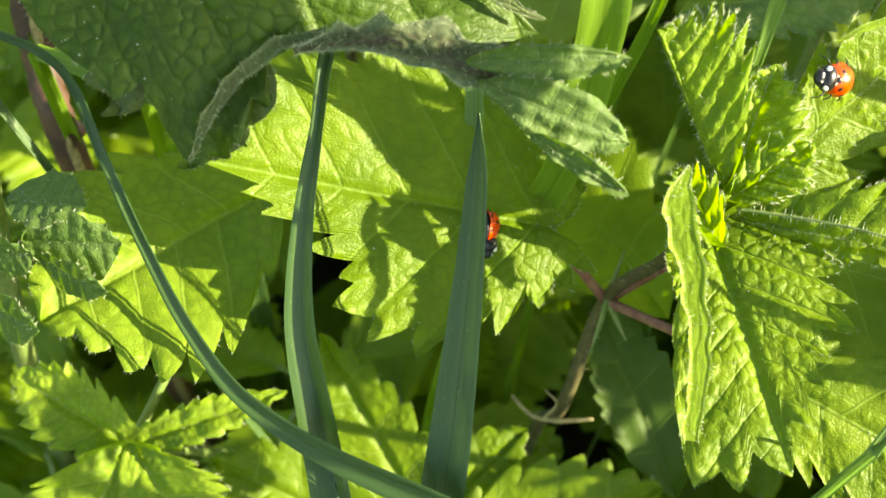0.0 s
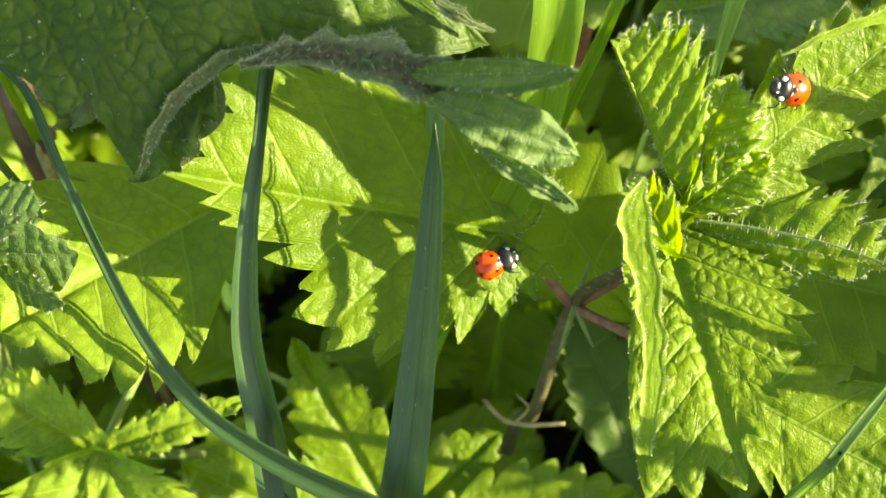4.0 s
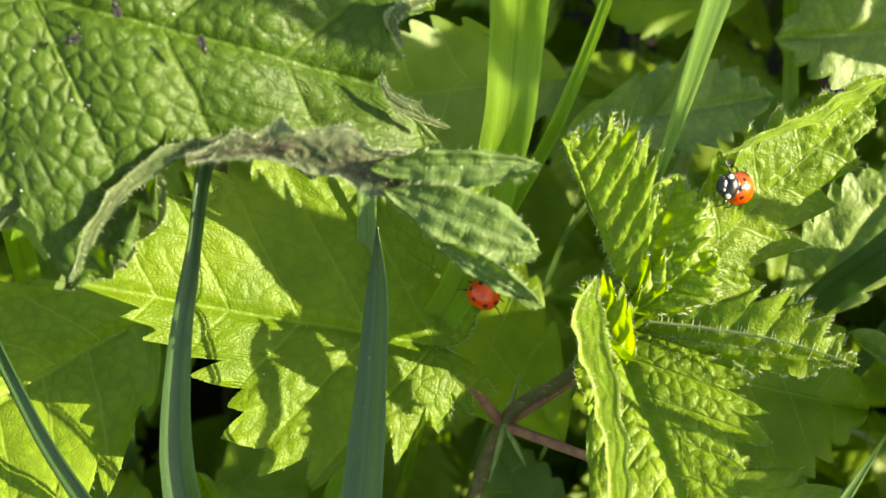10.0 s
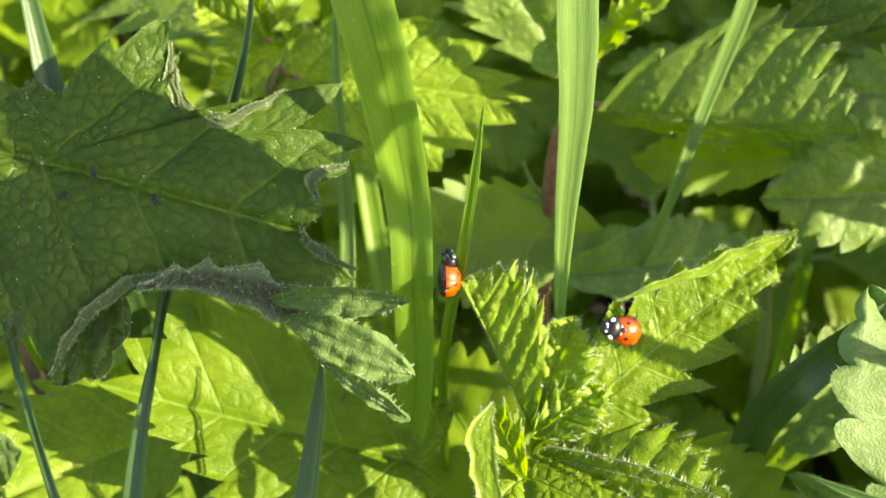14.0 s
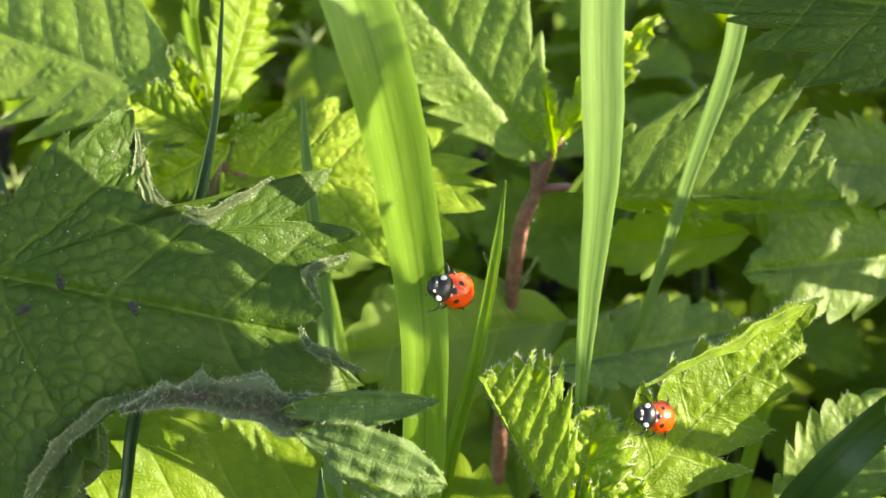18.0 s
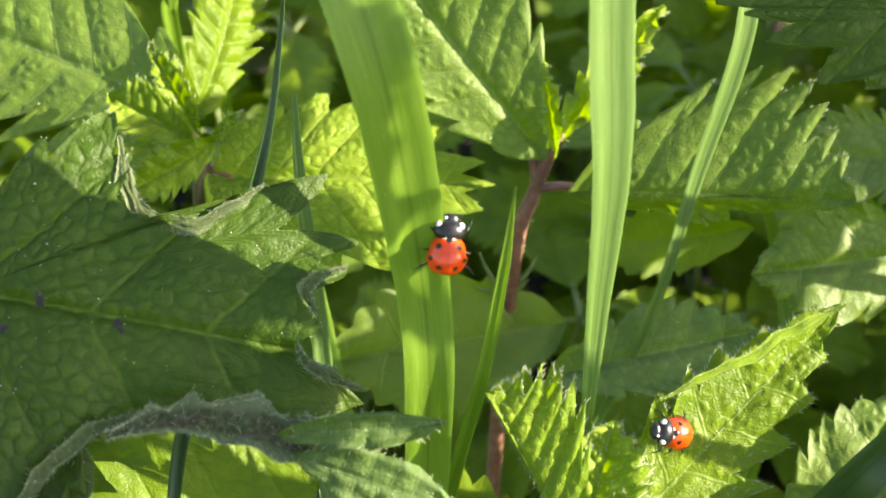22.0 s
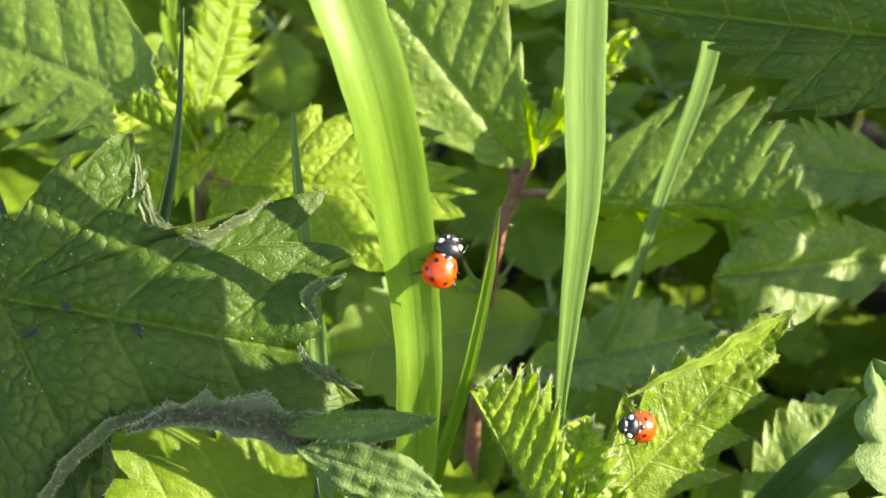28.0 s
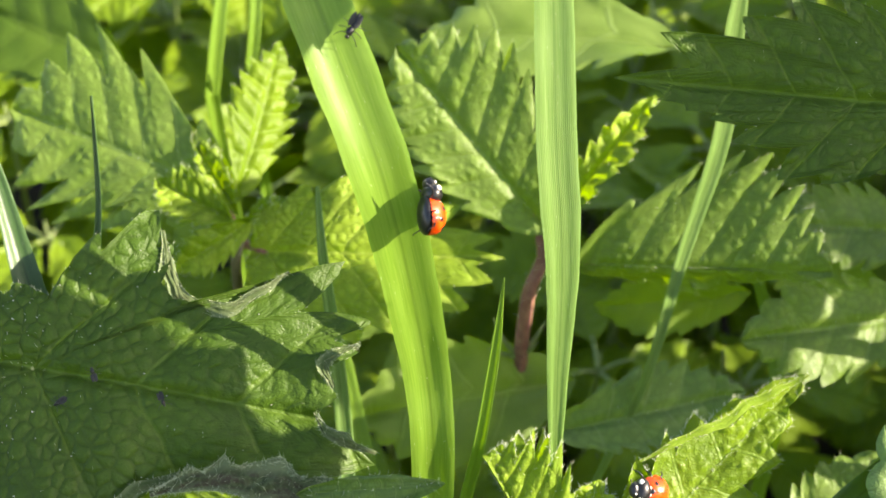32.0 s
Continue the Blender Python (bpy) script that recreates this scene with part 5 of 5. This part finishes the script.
part("stalk", tube([(-0.0061, 0.1245, 0.1771), (-0.0018, 0.1201, 0.1769), (0.0038, 0.1192, 0.1765), (0.0115, 0.1189, 0.1788)], [0.0004, 0.0005, 0.0006, 0.0004], 8, 16, 0.2), STRAW, TWIG)
part("side_shoot", tube([(0.0007, 0.1194, 0.1765), (0.0034, 0.1215, 0.1802), (0.0006, 0.1232, 0.1835)], [0.0004, 0.0003, 0.0002], 6, 10, 0.2), STRAW, TWIG)
midge(pose(-0.0449, 0.1356, 0.3000, -48, 15, -167), "tiny black midge resting on the dark leaf", 0.0020)
midge(pose(-0.0560, 0.1384, 0.3033, 48, -15, 13), "tiny black midge resting on the dark leaf", 0.0020)
midge(pose(-0.0615, 0.1355, 0.2999, -31, -42, 132), "tiny black midge resting on the dark leaf", 0.0020)
midge(pose(-0.0114, 0.1541, 0.3562, -46, -24, 160), "small black fly resting on the grass blade", 0.0032)
# added out of view: its swaying leaves throw shade on the dark leaf
SHADE_TALL = thing("nettle", (0.1700, 0.0600, 0.0000), "added unseen nettle whose swaying leaves shade the dark leaf", "nettle", "nettles")
add_stem(SHADE_TALL, [(0.1700, 0.0600, 0.0000), (0.1650, 0.0600, 0.2000), (0.1250, 0.0800, 0.3650), (0.1000, 0.0900, 0.3850)], [0.0026, 0.0022, 0.0014], STEM, 0, "green hairy stem")
add_leaf(SHADE_TALL, (0.0845, 0.1264, 0.3584), (0.0783, 0.0869, 0.3584), (0.0716, 0.1082, 0.3792), SHADE_DARK, teeth=9, tooth=0.12, veins=5)
add_leaf(SHADE_TALL, (0.0773, 0.1518, 0.4066), (0.0726, 0.1222, 0.4066), (0.0707, 0.1377, 0.4156), SHADE_DARK, teeth=9, tooth=0.12, veins=5)
# two leaves added out of view to shade what lies behind them
add_leaf(RIGHT_NEAR, (0.1931, 0.1655, 0.3737), (0.1873, 0.1285, 0.3737), (0.1818, 0.1598, 0.3953), SHADE_DARK, teeth=9, veins=4)
add_leaf(LOW_RIGHT, (0.2064, 0.1844, 0.3299), (0.1987, 0.1350, 0.3299), (0.1957, 0.1607, 0.3444), SHADE_DARK, teeth=9, veins=4)
add_leaf(SHADE_TALL, (0.0938, 0.1112, 0.3411), (0.0723, 0.1329, 0.3928), (0.0856, 0.1304, 0.3645), SHADE_DARK, teeth=9, tooth=0.12, veins=5)
# added out of view: shades the grass blade, later swings off it
SHADE_SWING = thing("nettle", (0.1500, 0.1250, 0.0000), "added unseen nettle whose leaf shades the grass blade, then swings clear", "nettle", "nettles")
add_stem(SHADE_SWING, [(0.1500, 0.1250, 0.0000), (0.1450, 0.1250, 0.2200), (0.1050, 0.1250, 0.3500), (0.0830, 0.1259, 0.3685)], [0.0018, 0.0016, 0.0008], STEM, 0, "green hairy stem")
add_leaf(SHADE_SWING, (0.0830, 0.1259, 0.3685), (0.0729, 0.1360, 0.3925), (0.0796, 0.1365, 0.3789), SHADE_DARK, teeth=9, tooth=0.12, veins=5)
add_leaf(SHADE_TALL, (0.0977, 0.1223, 0.3461), (0.0952, 0.1065, 0.3461), (0.0930, 0.1149, 0.3533), SHADE_DARK, teeth=9, tooth=0.12, veins=5)
# further unseen leaves, added only as shade casters
add_leaf(LOW_RIGHT, (0.1736, 0.1104, 0.2964), (0.1690, 0.0807, 0.2964), (0.1660, 0.0964, 0.3077), SHADE_DARK, teeth=9, veins=4)
add_leaf(RIGHT_NEAR, (0.1310, 0.1330, 0.2700), (0.1270, 0.0960, 0.2660), (0.1150, 0.1150, 0.2790), SHADE_DARK, teeth=9, veins=4, petiole=((0.1660, 0.1900, 0.2300), 0.0, STEM))
add_leaf(RIGHT_NEAR, (0.1350, 0.1905, 0.3635), (0.1269, 0.1392, 0.3635), (0.1237, 0.1660, 0.3788), SHADE_DARK, teeth=9, veins=4)

WALKER = ladybird("orange-red seven-spot ladybird crawling up a grass blade", 1.06)
SITTER = ladybird("orange-red seven-spot ladybird sitting on a nettle leaf", 1.0)
SITTER.matrix_basis = pose(0.03387, 0.13439, 0.27767, 42.5, -42.4, 81.9) @ Matrix.Scale(1.0, 4)


# ---- nettles further down and behind ----
def filler_nettle(seed):
    rng = random.Random(seed)
    plant = thing("nettle", (0, 0, 0), "stinging nettle in the thicket behind, partly shaded", "nettle", "nettles")
    high = 0.2
    part("stem", tube([(0, 0, -0.17), (0.003, 0.002, 0.1), (0.0, 0.0, high)], [0.0022, 0.0019, 0.0003], 8, 12), STEM, plant)
    for level in range(4):
        z = high - 0.005 - 0.032 * level
        size = (0.032, 0.044, 0.05, 0.048)[level]
        for k in range(4 if level == 0 else 2):
            a = (level % 2) * 1.57 + k * (1.57 if level == 0 else 3.14) + rng.uniform(-0.4, 0.4)
            out = Vector((math.cos(a), math.sin(a), 0))
            side = Vector((-math.sin(a), math.cos(a), 0))
            base = out * 0.012 + Vector((0, 0, z))
            tip = base + out * size + Vector((0, 0, -rng.uniform(0.0, 0.5) * size))
            m, length, width = frame_of(base, tip, base + out * size * 0.4 + side * size * 0.42 + Vector((0, 0, -0.1 * size)), (0, 0, 5))
            shape, layers, s = leaf_shape(length=length, wa=width, wb=width, across=5, teeth=8, veins=6, seed=rng.uniform(0, 9),
                                          bend=rng.uniform(5, 35), fa=rng.uniform(0, 15), fb=rng.uniform(0, 15))
            part("leaf", shape, MATURE, plant, "", m, layers)
            part("petiole", tube([(0, 0, z - 0.004), base * 0.6 + Vector((0, 0, z * 0.4)), base], [0.0009, 0.0007, 0.0006], 6, 5), STEM, plant)
    return plant


def thicket():
    rng = random.Random(5)
    kinds = [filler_nettle(s) for s in (1, 2, 3)]
    spots = []
    for i in range(-6, 9):
        for j in range(-1, 10):
            x, y = 0.055 * i + rng.uniform(-0.02, 0.02), 0.06 + 0.055 * j + rng.uniform(-0.02, 0.02)
            if y < 0.2:
                top = 0.13
            else:
                top = 0.15 + 0.25 * min(y - 0.2, 0.28)
            spots.append((x, y, top + rng.uniform(-0.02, 0.012)))
    for n, (x, y, top) in enumerate(spots):
        m = pose(x, y, top - 0.2, rng.uniform(-10, 10), rng.uniform(-10, 10), rng.uniform(0, 360))
        if n < 3:
            kinds[n].matrix_basis = m
        else:
            copy_thing(kinds[n % 3], m)


thicket()


def side_screen():
    """Unseen taller nettles beside the camera, added to keep the sun off the thicket."""
    rng = random.Random(11)
    kind = filler_nettle(9)
    first = True
    for i in range(5):
        for j in range(12):
            x, y = 0.21 + 0.04 * i + rng.uniform(-0.015, 0.015), -0.15 + 0.055 * j + rng.uniform(-0.02, 0.02)
            top = (0.318 if y > 0.165 else 0.272) + 0.019 * i + rng.uniform(-0.02, 0.012)
            m = pose(x, y, top - 0.2, rng.uniform(-8, 8), rng.uniform(-8, 8), rng.uniform(0, 360))
            if first:
                kind.matrix_basis, first = m, False
            else:
                copy_thing(kind, m)


side_screen()


def undergrowth():
    """The nettle patch going on over the ground all round, low, in small folded leaves on thin stalks."""
    rng = random.Random(21)
    verts, faces = [], []
    for _ in range(5200):
        a, r = rng.uniform(0, 2 * math.pi), 0.25 + 2.6 * rng.random() ** 1.4
        x, y = r * math.cos(a), 0.25 + r * math.sin(a)
        if -0.4 < x < 0.5 and -0.12 < y < 0.68:
            continue
        high = rng.uniform(0.05, 0.17)
        k = len(verts)
        verts += [(x - 0.0012, y, 0), (x + 0.0012, y, 0), (x, y + 0.001, high)]
        faces.append((k, k + 1, k + 2))
        for level in range(3):
            z = high * (1 - 0.28 * level)
            turn = rng.uniform(0, 6.28)
            for side in (0, math.pi):
                c, s = math.cos(turn + side), math.sin(turn + side)
                long, wide, drop = rng.uniform(0.03, 0.055), rng.uniform(0.011, 0.02), rng.uniform(0.0, 0.02)
                k = len(verts)
                for u, v, w in ((0.15, 0, 0), (0.45, 1, 0.006), (0.5, 0, -0.002), (0.45, -1, 0.006), (0.8, 0.5, 0), (0.8, -0.5, 0), (1.1, 0, -0.004)):
                    verts.append((x + c * u * long - s * v * wide, y + s * u * long + c * v * wide, z + w - drop * u))
                faces += [(k, k + 2, k + 1), (k, k + 3, k + 2), (k + 1, k + 2, k + 4), (k + 2, k + 3, k + 5), (k + 2, k + 6, k + 4), (k + 2, k + 5, k + 6)]
    ob = mesh_object("undergrowth", verts, faces, UNDERGROWTH)
    tagged(ob, "low green undergrowth of nettles over dark soil", "undergrowth", kind="stuff")


undergrowth()


# ---- what moves ----
BUG_ROWS = [
    (0, pose(-0.01743, 0.12629, 0.24168, -119.3, -53.8, -52.3)),
    (0.5, pose(-0.01753, 0.12588, 0.24138, -120.0, -54.0, -51.4)),
    (1, pose(-0.01758, 0.12592, 0.23967, -50.9, -46.5, -123.9)),
    (1.5, pose(-0.01521, 0.12523, 0.23686, -19.4, -2.8, -132.0)),
    (2, pose(-0.01516, 0.12232, 0.23392, 0.2, 19.0, -92.3)),
    (2.5, pose(-0.01522, 0.12277, 0.23432, 8.6, 23.2, -70.8)),
    (4.5, pose(-0.00473, 0.12835, 0.23244, 15.5, 26.4, -59.4)),
    (5, pose(-0.00330, 0.12928, 0.23237, 23.7, 19.6, -39.3)),
    (5.5, pose(-0.00305, 0.13050, 0.23347, 29.9, 5.7, -12.3)),
    (6, pose(-0.00239, 0.13171, 0.23424, 30.3, -4.3, 4.8)),
    (6.5, pose(-0.00291, 0.13194, 0.23486, 30.1, -6.6, 9.3)),
    (7, pose(-0.00333, 0.13235, 0.23558, 31.4, 1.2, -3.4)),
    (7.5, pose(-0.00284, 0.13418, 0.23712, 32.2, -2.5, 2.8)),
    (8, pose(-0.00381, 0.13314, 0.24245, 38.3, 10.5, -14.8)),
    (8.5, pose(-0.00216, 0.13339, 0.24445, 38.7, 16.2, -23.1)),
    (9, pose(-0.00139, 0.13341, 0.24467, 39.8, 18.7, -27.7)),
    (9.5, pose(-0.00121, 0.13375, 0.24714, 41.7, 17.4, -28.6)),
    (10, pose(0.00073, 0.13411, 0.25048, 37.5, 11.1, -27.4)),
    (10.5, pose(0.00164, 0.13423, 0.25127, 35.6, 13.8, -12.5)),
    (11, pose(0.00101, 0.13441, 0.25300, 36.9, 17.5, 3.9)),
    (11.5, pose(0.00198, 0.13568, 0.26409, 45.9, 19.7, 31.5)),
    (12, pose(0.00393, 0.13611, 0.26701, 55.4, 18.2, 38.2)),
    (12.5, pose(0.00314, 0.13660, 0.27307, 52.8, 33.6, 41.1)),
    (13, pose(0.00303, 0.13666, 0.27615, 78.2, 35.0, 70.3)),
    (13.5, pose(0.00283, 0.13723, 0.28169, 84.2, 38.7, 78.3)),
    (14, pose(0.00277, 0.13699, 0.28525, 100.4, 45.6, 110.3)),
    (14.5, pose(0.00283, 0.13796, 0.28957, 87.9, 42.3, 91.5)),
    (16.5, pose(0.00144, 0.13904, 0.29875, 99.1, 42.9, 99.3)),
    (17, pose(0.00139, 0.13946, 0.30111, 100.8, 41.6, 96.7)),
    (17.5, pose(0.00140, 0.14038, 0.30039, 81.1, 6.2, 56.7)),
    (18, pose(0.00142, 0.14060, 0.29961, 59.9, -48.4, 66.8)),
    (18.5, pose(0.00109, 0.14038, 0.29866, 44.1, -55.4, 86.4)),
    (19, pose(0.00019, 0.14034, 0.29833, 43.9, -55.3, 86.5)),
    (19.5, pose(0.00069, 0.14069, 0.29956, 62.0, -34.4, 52.8)),
    (20, pose(0.00067, 0.14105, 0.30078, 69.4, -13.5, 28.9)),
    (20.5, pose(0.00083, 0.14127, 0.30221, 54.7, -8.3, 12.0)),
    (21, pose(0.00080, 0.14148, 0.30463, 49.4, 0.1, 6.4)),
    (22, pose(0.00059, 0.14199, 0.30847, 48.9, 7.3, -0.2)),
    (23, pose(0.00025, 0.14198, 0.30840, 50.0, -2.5, 11.7)),
    (23.5, pose(-0.00009, 0.14204, 0.30822, 50.7, -27.7, 29.6)),
    (24, pose(0.00021, 0.14217, 0.30983, 49.7, -10.3, 18.1)),
    (25, pose(0.00051, 0.14200, 0.30842, 50.6, -5.2, 13.4)),
    (25.5, pose(0.00069, 0.14200, 0.30844, 50.7, 0.7, 8.1)),
    (27.5, pose(0.00090, 0.14194, 0.30812, 46.0, 16.8, -4.1)),
    (28, pose(0.00115, 0.14190, 0.30797, 45.0, 22.2, -5.3)),
    (28.5, pose(0.00142, 0.14188, 0.30892, 48.7, 28.7, 13.1)),
    (29, pose(0.00097, 0.14126, 0.31079, 75.1, 41.5, 66.5)),
    (29.5, pose(0.00085, 0.14078, 0.31256, 98.5, 41.2, 103.0)),
    (30, pose(0.00059, 0.14083, 0.31460, 106.1, 41.4, 115.0)),
    (31, pose(-0.00030, 0.14168, 0.32116, 106.4, 40.1, 115.4)),
    (32, pose(-0.00229, 0.14310, 0.33182, 106.7, 40.5, 115.4)),
]
SWAY = [(0.0, 0.55), (2.5, 0.37), (4.5, 0.09), (6.0, -0.11), (9.0, 0.22), (11.0, 0.07), (12.0, -0.28), (13.0, -0.22), (14.0, -0.55), (16.5, -0.92), (17.5, -0.85), (18.5, -0.28), (19.0, 0.00), (19.5, 0.09), (20.0, 0.13), (20.5, 2.13), (21.0, 1.63), (21.5, 0.37), (22.0, 1.33), (22.5, 1.07), (23.0, 2.07), (23.5, 0.00), (24.0, 0.70), (24.5, -0.55), (25.0, -0.83), (25.5, -0.83), (27.5, -1.66), (28.0, -1.66), (29.0, -1.76), (29.5, -2.31), (30.0, -1.94), (31.0, -2.59), (31.5, -5.00), (32.0, -5.18)]
LEAN = [(0.0, 0.00), (14.0, 0.04), (17.0, -0.07), (20.0, -0.15), (24.0, -0.33), (27.0, -0.30), (28.0, -0.33), (29.0, -0.44), (30.0, -0.59), (31.0, -0.78), (32.0, -0.96)]
TALL_SWAY = [(0.0, 2.6), (2.0, 2.2), (4.5, 1.0), (7.0, 0.8), (8.2, 0.6), (8.9, 7.0), (9.6, 8.5), (11.0, 7.5), (11.6, 1.0), (14.0, 0.0), (19.0, 0.5), (23.0, 0.0), (25.5, 0.3), (27.5, 0.6), (32.0, 0.6)]
SWING = [(0.0, 0.0), (19.0, 0.4), (24.0, 0.0), (25.0, -3.0), (26.0, -7.0), (28.0, -7.5), (32.0, -7.0)]


def motions():
    walk(WALKER, [(t, m @ Matrix.Translation((0, 0, 0.001 if 2.5 < t < 10 else 0.0))) for t, m in BUG_ROWS])
    root = LEANING.matrix_basis.translation.copy()
    walk(LEANING, [(t, pose(*root, 0, lean, 0)) for t, lean in LEAN])
    root = SHADE_TALL.matrix_basis.translation.copy()
    walk(SHADE_TALL, [(t, pose(*root, lean, 0, 0)) for t, lean in TALL_SWAY])
    root = SHADE_SWING.matrix_basis.translation.copy()
    walk(SHADE_SWING, [(t, pose(*root, lean, 0, 0)) for t, lean in SWING])
    root = SWAYING.matrix_basis.translation.copy()
    walk(SWAYING, [(t, pose(*root, 0, lean, 0)) for t, lean in SWAY])
    legs = [o for o in WALKER.children if o.name.split(".")[0] == "leg"]
    ends = [(a[0], b[0], (b[1].translation - a[1].translation).length) for a, b in zip(BUG_ROWS, BUG_ROWS[1:])]
    for leg in legs:
        root, swing = leg.matrix_basis.translation.copy(), leg["swing"]
        rows, phase = [(0.0, pose(*root))], 0.0
        for a, b, far in ends:
            steps = max(2, round((b - a) / 0.25))
            for k in range(1, steps + 1):
                phase += min(far / steps / 0.0012, 1.1) * 1.6
                rows.append((a + (b - a) * k / steps, pose(*root, 0, 6 * swing * math.cos(phase), 22 * swing * math.sin(phase))))
        walk(leg, rows)


motions()
